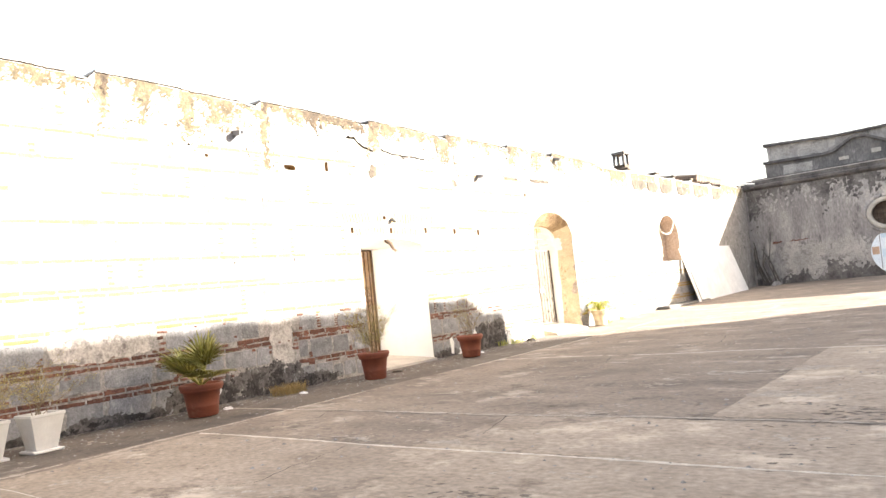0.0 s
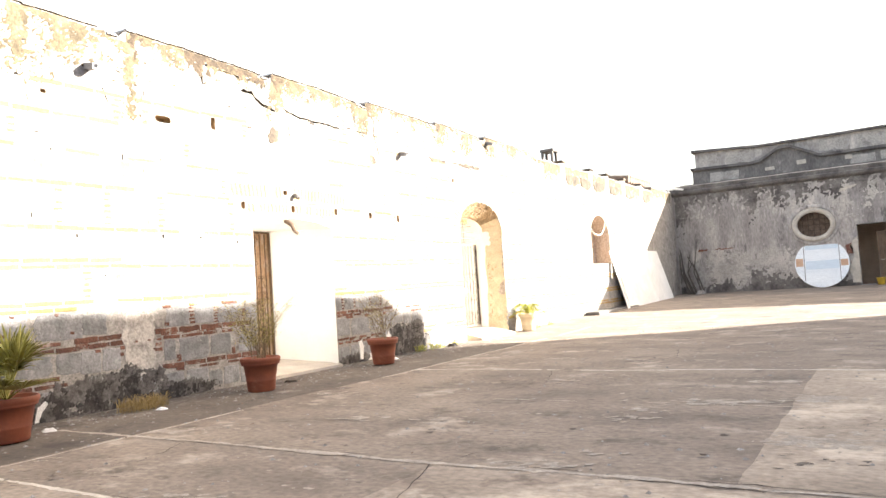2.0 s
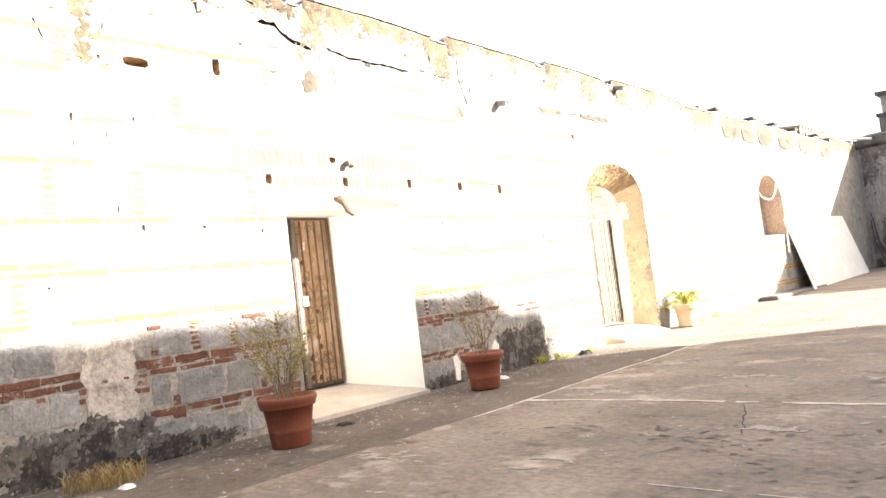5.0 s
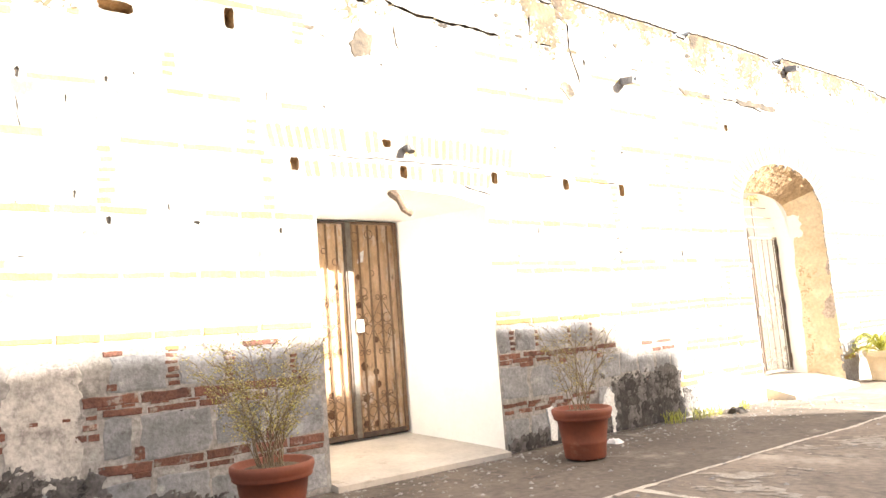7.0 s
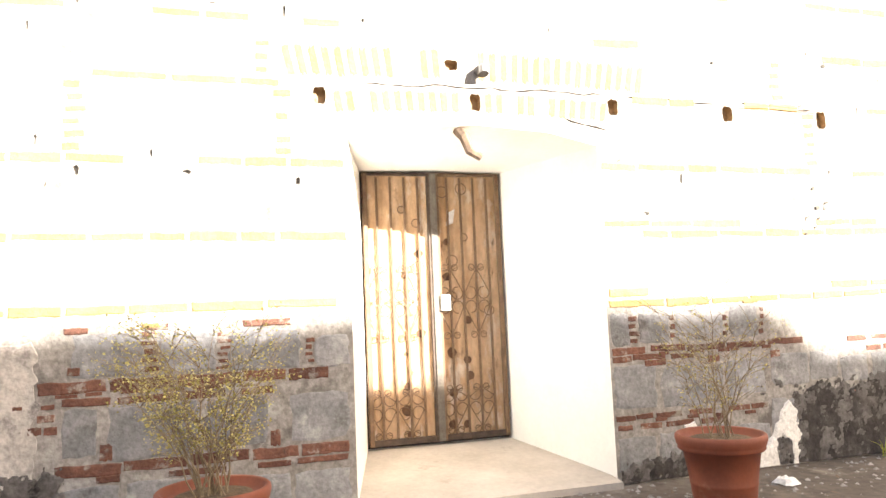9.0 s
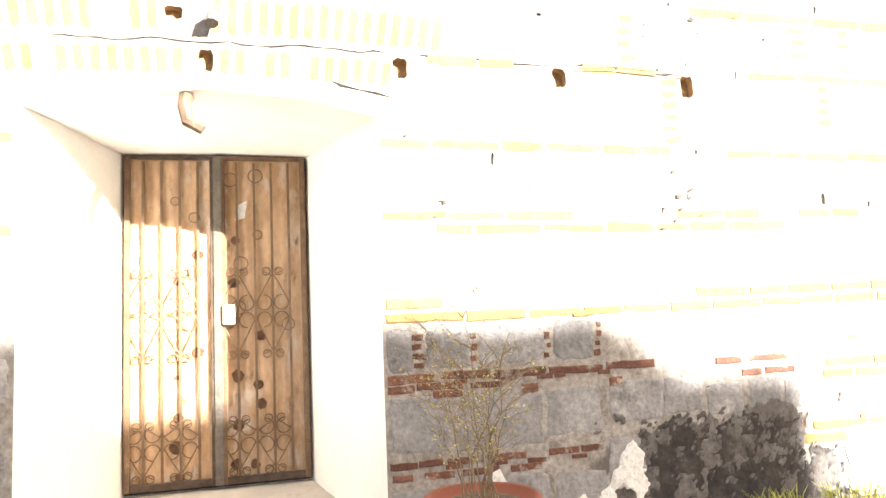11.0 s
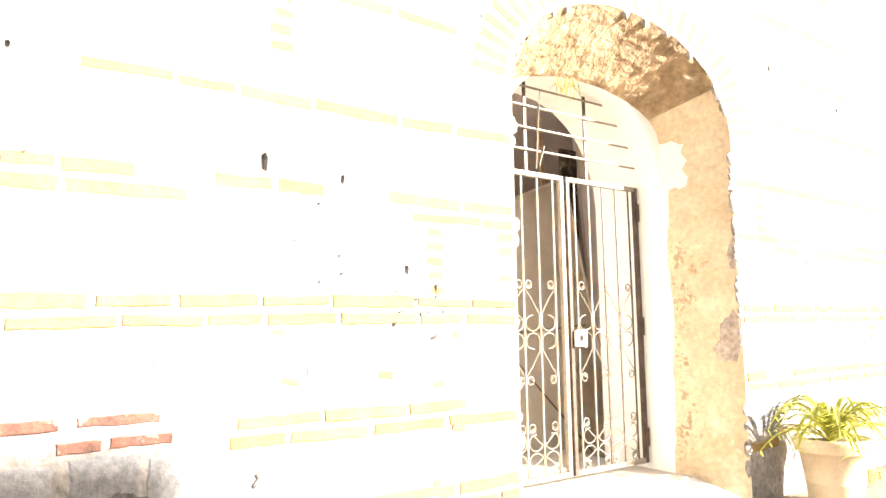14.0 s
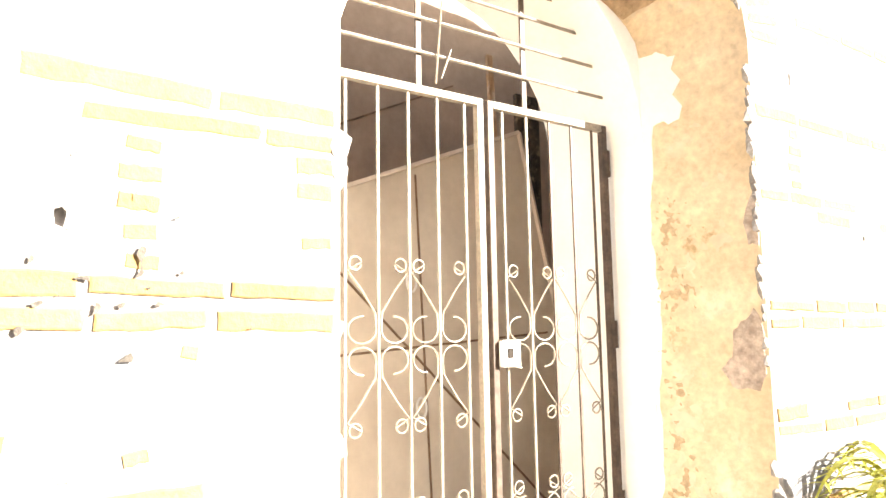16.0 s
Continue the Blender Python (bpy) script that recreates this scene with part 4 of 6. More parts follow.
def oval_ring(bm, prof, n=48):
    rings = []
    for k in range(n):
        a = 2 * math.pi * k / n
        rings.append([bm.verts.new((rx * math.cos(a), yy, rz * math.sin(a))) for rx, rz, yy in prof])
    m = len(prof)
    for i in range(n):
        a, b = rings[i], rings[(i + 1) % n]
        for k in range(m):
            bm.faces.new((a[k], b[k], b[(k + 1) % m], a[(k + 1) % m]))
    return bm


part("surround", oval_ring(bmesh.new(), [(0.64, 0.53, 0.05), (0.66, 0.55, -0.07), (0.76, 0.65, -0.1), (0.84, 0.72, -0.07), (0.86, 0.75, 0.05)]), "rim", window)
part("outer_moulding", oval_ring(bmesh.new(), [(0.865, 0.755, 0.03), (0.88, 0.77, -0.06), (0.97, 0.86, -0.05), (1.02, 0.9, 0.03)]), "grey_render", window, "dark weathered outer moulding")
for k in range(-2, 3):
    x = k * 0.22
    h = 0.55 * math.sqrt(1 - (x / 0.67) ** 2)
    part("bar", tube(bmesh.new(), [(x, 0.12, -h), (x, 0.12, h)], 0.016), "iron", window)
for k in range(-1, 2):
    z = k * 0.24
    h = 0.66 * math.sqrt(1 - (z / 0.56) ** 2)
    part("bar", tube(bmesh.new(), [(-h, 0.14, z), (h, 0.14, z)], 0.016), "iron", window)
bm = boxed(-0.75, 0.75, 0.3, 0.33, -0.6, 0.6)
part("pane", bm, "tile", window, "dusty brown pane")

# ---- upper building behind the end wall ----
up = thing("upper_building", pose(0, 41.44, -0.048) @ Matrix.Scale(1.036, 4), "streaked grey rooftop storey with a low gable behind the end wall", "building", kind="structure")
bm = bmesh.new()
# past x 9 an unseen taller length is added to shade the deck
prism(bm, [(-9.6, 4.8), (30, 4.8), (30, 9.8), (9, 9.8), (9, 7.5), (-1.0, 7.3), (-6.4, 7.24), (-9.6, 7.4)], "y", 0.0, 4.0)
part("wall", bm, "upper_render", up)
bm = bmesh.new()
prism(bm, [(-9.75, 7.36), (-6.4, 7.2), (-1.0, 7.26), (9, 7.46), (9, 7.56), (-1.0, 7.36), (-6.4, 7.3), (-9.75, 7.5)], "y", -0.14, 4.1)
part("roof_edge", bm, "grey_cornice", up)
bm = bmesh.new()
prism(bm, [(-9.7, 5.3), (9, 5.3), (9, 6.5), (-1.3, 6.32), (-3.88, 6.3), (-5.1, 6.9), (-5.6, 6.93), (-6.5, 6.42), (-6.9, 6.36), (-9.7, 6.42)], "y", -0.35, -0.004)
part("gable", bm, "gable_render", up, "dark weathered low gable")
bm = bmesh.new()
for a, b in (((-9.75, 6.4), (-6.9, 6.34)), ((-6.9, 6.34), (-6.5, 6.4)), ((-6.5, 6.4), (-5.6, 6.92)), ((-5.6, 6.92), (-5.1, 6.89)), ((-5.1, 6.89), (-3.88, 6.28)), ((-3.88, 6.28), (-1.3, 6.3)), ((-1.3, 6.3), (9, 6.48))):
    prism(bm, [a, b, (b[0], b[1] + 0.13), (a[0], a[1] + 0.13)], "y", -0.5, -0.002)
part("gable_cornice", bm, "grey_cornice", up)
for x, z, w, h in ((-6.3, 5.95, 0.42, 0.16), (-4.9, 6.05, 0.4, 0.2), (-2.9, 6.0, 0.3, 0.2)):
    part("pale_block", boxed(x, x + w, -0.39, -0.345, z, z + h), "rim", up)
for x0, x1, z0, z1, yy in ((-9.4, -8.45, 6.58, 7.2, -0.004), (-8.1, -6.95, 6.58, 7.14, -0.004), (-6.75, -6.4, 6.7, 7.1, -0.004), (-3.95, -2.75, 6.55, 7.1, -0.004), (-2.3, -1.1, 6.5, 7.12, -0.004), (-0.8, 0.4, 6.5, 7.15, -0.004), (0.8, 2.0, 6.55, 7.2, -0.004), (-8.9, -7.5, 5.7, 6.2, -0.354), (-2.7, -1.7, 5.75, 6.15, -0.354), (-1.5, 0.2, 5.8, 6.2, -0.354)):
    def panel_level(x, z):
        return min(0.5, (x - x0) * 6, (x1 - x) * 6, (z - z0) * 6, (z1 - z) * 6) - 0.02 + 0.6 * fractal(x, z * 0.6, 2.2, x0)
    part("panel", crust(x0, x1, z0, z1, 0.05, panel_level, lambda x, z: (x, yy, z)), "pale_render", up, "pale worn panel")
bm = boxed(-9.6, 9, -3.6, 0.0, 4.7, 5.36)
part("ledge", bm, "grey_cornice", up)

structure("roof_slab", boxed(-18.5, BACK - 0.002, 23.2, 36.99, 3.9, 4.25), "coping", "flat roof behind the long wall", "roof")

# ---- room behind the gate ----
# top left open, out of view, so that sky light brightens the room
bm = boxed(-16.5, BACK + 0.001, 12.5, 23.0, 0.0, 4.6)
bmesh.ops.delete(bm, geom=[f for f in bm.faces if f.normal.x > 0.5 or f.normal.z > 0.5], context="FACES_ONLY")
structure("gate_room", bm, "room", "beige plastered passage room behind the iron gate", "room")
bm = boxed(-16.5, BACK, 21.0, 23.0, 4.6, 4.8)
structure("ceiling", bm, "room", "beige plaster ceiling over the far end of the open-topped passage room", "ceiling")

# ---- masonry layout ----
COURSES = ((0.42, 2), (0.84, 2), (1.34, 2), (1.87, 2), (2.37, 1), (2.92, 1), (3.36, 1), (3.82, 1), (4.22, 1))
BH, STEP = 0.062, 0.082
BRICKS, STONES = [], []   # y, z, width, height, lean


def clear(y, z, hw, hh):
    """Whether a piece there stays off openings, holes and plaster."""
    if y + hw > RECESS[0] - 0.01 and y - hw < RECESS[1] + 0.01 and z - hh < 2.69:
        return False
    if y + hw > 9.95 and y - hw < 12.35 and 2.55 < z < 3.24:
        return False
    if z < 2.75:
        if y + hw > 16.76 and y - hw < 18.98:
            return False
    elif math.hypot(y - 17.87, (z - 2.72) * 1.45) < 1.5 + hw:
        return False
    if y + hw > 25.5 and y - hw < 27.6 and z - hh < 3.6 and z + hh > 1.7:
        return False
    for py, pz, pw, ph in PITS:
        if abs(y - py) < hw + pw / 2 and abs(z - pz) < hh + ph / 2:
            return False
    for py, pz in SMALL:
        if abs(y - py) < hw + 0.03 and abs(z - pz) < hh + 0.04:
            return False
    for y0, y1, z0, z1 in ((7.15, 10.2, 0.0, 1.36), (12.1, 15.0, 0.0, 1.3), (4.2, 5.6, 1.0, 1.4)):
        if y0 - 0.05 < y < y1 + 0.05 and z0 < z < z1:
            return False
    return z + hh < 4.9


SPANS = ((1.5, 10.17), (12.115, 16.76), (18.99, 29.0))


def split(y0, y1, lo, hi):
    """Random lengths that fill a run exactly."""
    out, y = [], y0
    while y1 - y > hi:
        w = rng.uniform(lo, hi)
        out.append((y, y + w))
        y += w
    if y1 - y > lo * 0.5:
        out.append((y, y1))
    return out


def row_z(y, cz):
    return cz + 0.025 * noise.noise((y * 0.35, cz * 3, 0))


for ci, (cz, rows) in enumerate(COURSES):
    z0 = cz + rows * STEP - 0.045
    z1 = (COURSES[ci + 1][0] if ci + 1 < len(COURSES) else cz + 0.5) - 0.035
    for s0, s1 in SPANS:
        for r in range(rows):
            for ya, yb in split(s0, s1, 0.24, 0.5):
                y, w = (ya + yb) / 2, yb - ya
                z = row_z(y, cz) + r * STEP
                keep = noise.noise((y * 0.55, z * 1.7 + r * 3, 3)) > (-0.42 if z < 1.5 else -0.2) - (0.12 if r == 0 else 0)
                if keep and rng.random() < 0.96 and clear(y, z, w / 2 - 0.012, BH / 2):
                    BRICKS.append((y, z, w - rng.uniform(0.006, 0.03), BH * rng.uniform(0.7, 1.14), rng.uniform(-2.2, 2.2)))
        for ya, yb in split(s0, min(s1, 30), 0.38, 0.8):
            gap = rng.choice((0.025, 0.03, 0.04, 0.05, 0.13))
            w = yb - ya - gap
            y, h = ya + w / 2, (z1 - z0) * rng.uniform(0.93, 1.03)
            z = (row_z(y, cz) + row_z(y, cz + 0.5) - 0.5 - 2 * cz) / 2 + (z0 + z1) / 2
            if noise.noise((y * 0.4, z0, 7)) > (-0.7 if z0 < 1.5 else 0.05) and clear(y, z, w / 2 - 0.02, h / 2):
                STONES.append((y, z, w, h, rng.uniform(-2, 2)))
            if gap > 0.1:
                n = int((z1 - z0) / 0.075)
                for k in range(n):
                    bz = z0 + (k + 0.5) * (z1 - z0) / n
                    if rng.random() < 0.75 and clear(yb - gap / 2, bz, gap / 2, 0.025):
                        BRICKS.append((yb - gap / 2 + rng.uniform(-0.015, 0.015), bz, gap * rng.uniform(0.6, 0.95), 0.05 * rng.uniform(0.7, 1.1), rng.uniform(-6, 6)))
for s0, s1 in SPANS[:2]:
    for ya, yb in split(s0, s1, 0.35, 0.8):
        y, w = (ya + yb) / 2, yb - ya - rng.uniform(0.03, 0.06)
        if clear(y, 0.2, w / 2, 0.18):
            STONES.append((y, 0.21 + rng.uniform(-0.015, 0.015), w, rng.uniform(0.33, 0.39), rng.uniform(-3, 3)))


def course(z, h, *spans):
    """A course of bricks at one height, each given by its middle and length."""
    for y, w in spans:
        BRICKS.append((y, z + rng.uniform(-0.006, 0.006), w + 0.004, h * rng.uniform(0.95, 1.25), rng.uniform(-1.5, 1.5)))


def stack(y, w, z0, z1, n):
    """Brick ends piled up in the joint between two stones."""
    for k in range(n):
        BRICKS.append((y + rng.uniform(-0.012, 0.012), z0 + (z1 - z0) * (k + 0.5) / n, w * rng.uniform(0.65, 1.05), (z1 - z0) / n * rng.uniform(0.5, 0.8), rng.uniform(-6, 6)))


def stones(*blocks):
    for y, z, w, h in blocks:
        STONES.append((y, z, w * 1.05, h * 1.08, rng.uniform(-1.5, 1.5)))


# the stretch before the door recess
stones((7.4, 1.13, 0.34, 0.26), (8.67, 1.144, 0.40, 0.26), (9.13, 1.144, 0.35, 0.235), (9.61, 1.13, 0.46, 0.26), (10.04, 1.10, 0.23, 0.20), (8.51, 0.69, 0.19, 0.28), (8.93, 0.666, 0.52, 0.33), (9.42, 0.685, 0.38, 0.29), (9.95, 0.678, 0.38, 0.30), (7.62, 0.66, 0.26, 0.28), (7.33, 0.66, 0.28, 0.28))
stones((8.57, 0.25, 0.33, 0.22), (8.96, 0.23, 0.40, 0.27), (9.30, 0.19, 0.24, 0.22), (9.60, 0.20, 0.30, 0.26), (9.96, 0.19, 0.36, 0.28), (7.38, 0.32, 0.32, 0.3), (7.72, 0.28, 0.3, 0.3), (8.12, 0.22, 0.42, 0.3))
course(0.964, 0.08, (8.47, 0.38), (8.86, 0.37), (9.26, 0.39), (9.6, 0.27), (9.88, 0.26))
course(0.912, 0.02, (8.44, 0.12), (8.59, 0.09), (8.81, 0.13), (9.05, 0.12), (9.25, 0.18), (9.5, 0.12))
course(0.868, 0.046, (8.55, 0.27), (8.9, 0.36), (9.23, 0.25), (9.55, 0.2))
course(0.942, 0.068, (7.61, 0.33), (7.28, 0.32))
course(0.862, 0.068, (7.45, 0.29), (7.7, 0.18), (7.22, 0.16))
course(0.467, 0.075, (8.56, 0.37), (8.94, 0.37), (9.32, 0.35), (9.66, 0.29), (9.98, 0.31))
course(0.402, 0.04, (8.67, 0.13), (9.08, 0.13), (9.26, 0.19), (9.65, 0.21), (9.96, 0.33))
course(0.79, 0.045, (7.78, 0.06), (7.43, 0.07), (8.33, 0.09))
course(0.714, 0.045, (8.27, 0.07), (8.355, 0.07), (7.77, 0.05))
course(0.852, 0.03, (8.09, 0.08), (8.34, 0.07), (8.18, 0.05), (7.98, 0.05))
course(0.564, 0.09, (8.66, 0.07), (9.66, 0.06))
stack(8.91, 0.10, 1.02, 1.34, 6)
stack(9.35, 0.09, 1.01, 1.26, 6)
stack(9.89, 0.055, 1.02, 1.2, 4)
stack(8.47, 0.07, 1.02, 1.09, 1)
course(1.302, 0.04, (8.49, 0.13), (8.95, 0.13), (9.62, 0.3))
# the stretch between the door recess and the sunlit end of the plinth
stones((12.2, 1.135, 0.16, 0.24), (12.49, 1.135, 0.27, 0.22), (12.895, 1.153, 0.42, 0.23), (13.3, 1.162, 0.26, 0.25), (12.3, 0.705, 0.36, 0.31), (12.79, 0.69, 0.55, 0.3), (13.28, 0.719, 0.37, 0.27), (13.71, 0.754, 0.36, 0.25), (14.05, 0.764, 0.28, 0.22), (14.67, 0.714, 0.25, 0.25), (14.89, 0.722, 0.13, 0.18), (14.75, 0.219, 0.24, 0.3))
stones((12.28, 0.213, 0.32, 0.24), (12.62, 0.202, 0.3, 0.28), (12.95, 0.213, 0.32, 0.3), (13.3, 0.192, 0.34, 0.32), (14.36, 0.722, 0.28, 0.2), (14.3, 0.213, 0.4, 0.34), (13.65, 0.372, 0.3, 0.3))
course(0.976, 0.052, (12.26, 0.28), (12.6, 0.3), (12.94, 0.34), (13.31, 0.37), (13.69, 0.34))
course(0.918, 0.042, (12.2, 0.16), (12.43, 0.28), (12.72, 0.2))
course(0.876, 0.052, (12.48, 0.18), (13.58, 0.09), (13.0, 0.1))
course(0.969, 0.04, (14.41, 0.2), (14.72, 0.3))
course(0.884, 0.045, (14.58, 0.15), (14.8, 0.23))
course(0.517, 0.062, (14.61, 0.22), (14.86, 0.23), (14.35, 0.2))
course(0.441, 0.055, (14.5, 0.22), (14.76, 0.22))
course(0.483, 0.04, (12.2, 0.16), (12.36, 0.14), (12.57, 0.22), (12.85, 0.2), (13.2, 0.2), (13.39, 0.15))
course(0.411, 0.04, (12.19, 0.12), (12.41, 0.18), (12.66, 0.24), (12.95, 0.2))
course(0.446, 0.03, (12.5, 0.1), (12.78, 0.1), (13.02, 0.12), (13.3, 0.1))
course(0.944, 0.03, (12.56, 0.08), (12.86, 0.12), (13.1, 0.1), (13.2, 0.07), (13.5, 0.08))
stack(12.31, 0.09, 1.019, 1.241, 4)
stack(12.65, 0.04, 1.04, 1.241, 3)
stack(13.13, 0.035, 1.04, 1.22, 3)
stack(13.47, 0.04, 1.04, 1.273, 4)
course(1.315, 0.035, (12.31, 0.11), (13.38, 0.14))
# brick chips set in the mortar
for k in range(90):
    y, z = rng.uniform(2, 16.6), rng.choice((0.41, 0.52, 0.78, 1.0, 1.06, 1.28)) + rng.uniform(-0.03, 0.03)
    if clear(y, z, 0.05, 0.03):
        if not 10.1 < y < 12.15 and not 7.5 < y < 8.4:
            BRICKS.append((y, z, rng.uniform(0.03, 0.1), rng.uniform(0.025, 0.045), rng.uniform(-15, 15)))
# flat brick arches over the door, turned on edge
for zb, zt, y0, y1 in ((2.72, 2.89, 10.0, 12.3), (2.96, 3.2, 9.75, 12.55)):
    n = int((y1 - y0) / 0.085)
    for k in range(n):
        yy = y0 + (k + 0.5) * (y1 - y0) / n
        if rng.random() < 0.9 and not any(abs(yy - p[0]) < 0.03 + p[2] / 2 and zb - 0.02 < p[1] < zt + 0.02 for p in PITS):
            BRICKS.append((yy, (zb + zt) / 2 + 0.03 * math.sin(math.pi * k / n), 0.05, zt - zb - 0.01, (11.15 - yy) * 9))
# ring of bricks round the gateway arch
for k in range(30):
    a = math.pi * (k + 0.5) / 30
    if rng.random() < 0.9:
        BRICKS.append((17.87 + (1.1 + 0.16) * math.cos(a), 2.72 + (0.7 + 0.16) * math.sin(a), 0.05, 0.26, math.degrees(a) - 90))


def stone_shape(seed):
    """A unit stone: squarish, with a ragged rim and an uneven face."""
    r = random.Random(seed)
    n = 20
    pts = []
    for k in range(n):
        a = 2 * math.pi * (k + 0.5 + r.uniform(-0.2, 0.2)) / n
        c, q = math.cos(a), math.sin(a)
        f = (abs(c) ** 14 + abs(q) ** 14) ** (-1 / 14) * 0.5 * (1 - 0.13 * r.random() ** 3)
        pts.append((max(-0.5, min(0.5, c * f)), max(-0.5, min(0.5, q * f))))
    deep = r.uniform(0.003, 0.007)
    v = [(-0.02, *p) for p in pts] + [(deep * 0.4, p[0] * 0.98, p[1] * 0.98) for p in pts] + [(deep * r.uniform(0.7, 1.2), p[0] * r.uniform(0.86, 0.93), p[1] * r.uniform(0.86, 0.93)) for p in pts] + [(deep * r.uniform(0.8, 1.5), r.uniform(-0.1, 0.1), r.uniform(-0.1, 0.1))]
    f = []
    for k in range(n):
        j = (k + 1) % n
        f += [(k, j, n + j, n + k), (n + k, n + j, 2 * n + j, 2 * n + k), (2 * n + k, 2 * n + j, 3 * n)]
    return v, f


def brick_shape(seed):
    """A unit brick with worn corners and nibbled edges."""
    r = random.Random(seed + 100)
    pts = []
    for side, n in (((-0.5, -0.5, 0.5, -0.5), 6), ((0.5, -0.5, 0.5, 0.5), 2), ((0.5, 0.5, -0.5, 0.5), 6), ((-0.5, 0.5, -0.5, -0.5), 2)):
        for k in range(n):
            f = k / n
            x, z = side[0] + (side[2] - side[0]) * f, side[1] + (side[3] - side[1]) * f
            if abs(x) > 0.49:
                pts.append((x * r.uniform(0.955, 1.0), z * r.uniform(0.8, 1.0)))
            else:
                pts.append((x + r.uniform(-0.03, 0.03), z * (1 - 0.28 * r.random() ** 2)))
    n = len(pts)
    deep = r.uniform(0.003, 0.009)
    v = [(-0.02, *p) for p in pts] + [(deep * 0.6, *p) for p in pts] + [(deep * r.uniform(0.8, 1.1), p[0] * 0.96, p[1] * 0.8) for p in pts]
    f = [tuple(range(2 * n, 3 * n))]
    for k in range(n):
        j = (k + 1) % n
        f += [(k, j, n + j, n + k), (n + k, n + j, 2 * n + j, 2 * n + k)]
    return v, f


def lay(name, pieces, shape, near_mat, far_mat, count):
    """Lays the pieces nearest the stretch by the door as parts of the wall, and the rest as one mesh."""
    order = sorted(pieces, key=lambda p: abs(p[0] - 11.5) * 0.55 + p[1] * 2.2)
    shapes = [shape(k) for k in range(16)]
    meshes = []
    for v, f in shapes:
        me = bpy.data.meshes.new(name)
        me.from_pydata(v, [], f)
        me.materials.append(M[near_mat])
        meshes.append(me)
    for i, (y, z, w, h, lean) in enumerate(order[:count]):
        ob = new(name, meshes[i * 7 % 16])
        ob.parent = wall
        ob.matrix_world = pose(WX, y, z, lean) @ Matrix.Diagonal((1 if z < 1.45 else 0.45, w, h, 1))
    vs, fs = [], []
    for i, (y, z, w, h, lean) in enumerate(order[count:]):
        v, f = shapes[i * 7 % 16]
        m = pose(WX, y, z, lean) @ Matrix.Diagonal((1 if z < 1.45 else 0.45, w, h, 1))
        k = len(vs)
        vs += [tuple(m @ Vector(p)) for p in v]
        fs += [tuple(k + j for j in t) for t in f]
    me = bpy.data.meshes.new(name + "work")
    me.from_pydata(vs, [], fs)
    me.materials.append(M[far_mat])
    ob = new(name + "work", me)
    ob.parent = wall
    ob["kind"] = "stuff"


# ---- iron door in the recess ----
def spiral(cy, cz, r, turns, start, hand, n=16):
    """Points of a scroll in the y-z plane, from its eye outwards."""
    return [(0, cy + hand * r * (0.25 + 0.75 * k / n) * math.cos(start + turns * 2 * math.pi * k / n), cz + r * (0.25 + 0.75 * k / n) * math.sin(start + turns * 2 * math.pi * k / n)) for k in range(n + 1)]


def ring_scroll(bm, y, z, r, hand, rod, up=1):
    """A C-scroll that curls from a bar at y out to one side and back."""
    pts = []
    for k in range(15):
        a = math.pi * (-0.5 + 1.55 * k / 14)
        q = r * (1 - 0.25 * k / 14)
        pts.append((0, y + hand * (r * 0.1 + q * math.cos(a) * 0.9 + r * 0.25), z + up * (q * math.sin(a) + r)))
    tube(bm, pts, rod, 5)


def heart_row(leaf, y0, y1, bars, zs, rod, material, name="scroll"):
    """A row of lozenges and scrolls between the bars: zs are top, upper fork, lower fork and foot."""
    za, zb, zc, zd = zs
    step = bars[1] - bars[0]
    for i, y in enumerate(bars):
        if i % 2:
            continue
        bm = bmesh.new()
        for hand in (-1, 1):
            yy = y + hand * step * 0.9
            if not y0 - 0.03 < yy < y1 + 0.03:
                continue
            c = 0.03
            tube(bm, [(0, y + hand * (0.045 - 0.028 * math.sin(a)), za + 0.028 * math.cos(a)) for a in (4.6, 4.1, 3.6, 3.1, 2.6, 2.1, 1.6, 1.1, 0.6, 0.1, -0.4, -0.9, -1.4)] + [(0, y + hand * 0.01, za - 0.03), (0, y + hand * step * 0.45, (za + zb) / 2), (0, yy, zb)], rod, 5)
            mid = (zb + zc) / 2
            tube(bm, [(0, yy, zb)] + [(0, y + hand * (step * 0.5 + step * 0.42 * math.cos(a)), mid + 0.062 + 0.055 * math.sin(a)) for a in (0.0, -0.4, -0.8, -1.2, -1.6, -2.0, -2.4, -2.8, -3.2, -3.6, -4.0, -4.4, -4.8)], rod, 5)
            tube(bm, [(0, yy, zc)] + [(0, y + hand * (step * 0.5 + step * 0.42 * math.cos(a)), mid - 0.062 - 0.055 * math.sin(a)) for a in (0.0, -0.4, -0.8, -1.2, -1.6, -2.0, -2.4, -2.8, -3.2, -3.6, -4.0, -4.4, -4.8)], rod, 5)
            tube(bm, [(0, yy, zc), (0, y + hand * step * 0.45, (zd + zc) / 2), (0, y + hand * 0.01, zd + 0.03)] + [(0, y + hand * (0.045 - 0.028 * math.sin(a)), zd - 0.028 * math.cos(a)) for a in (-1.4, -0.9, -0.4, 0.1, 0.6, 1.1, 1.6, 2.1, 2.6, 3.1, 3.6, 4.1, 4.6)], rod, 5)
        part(name, bm, material, leaf)


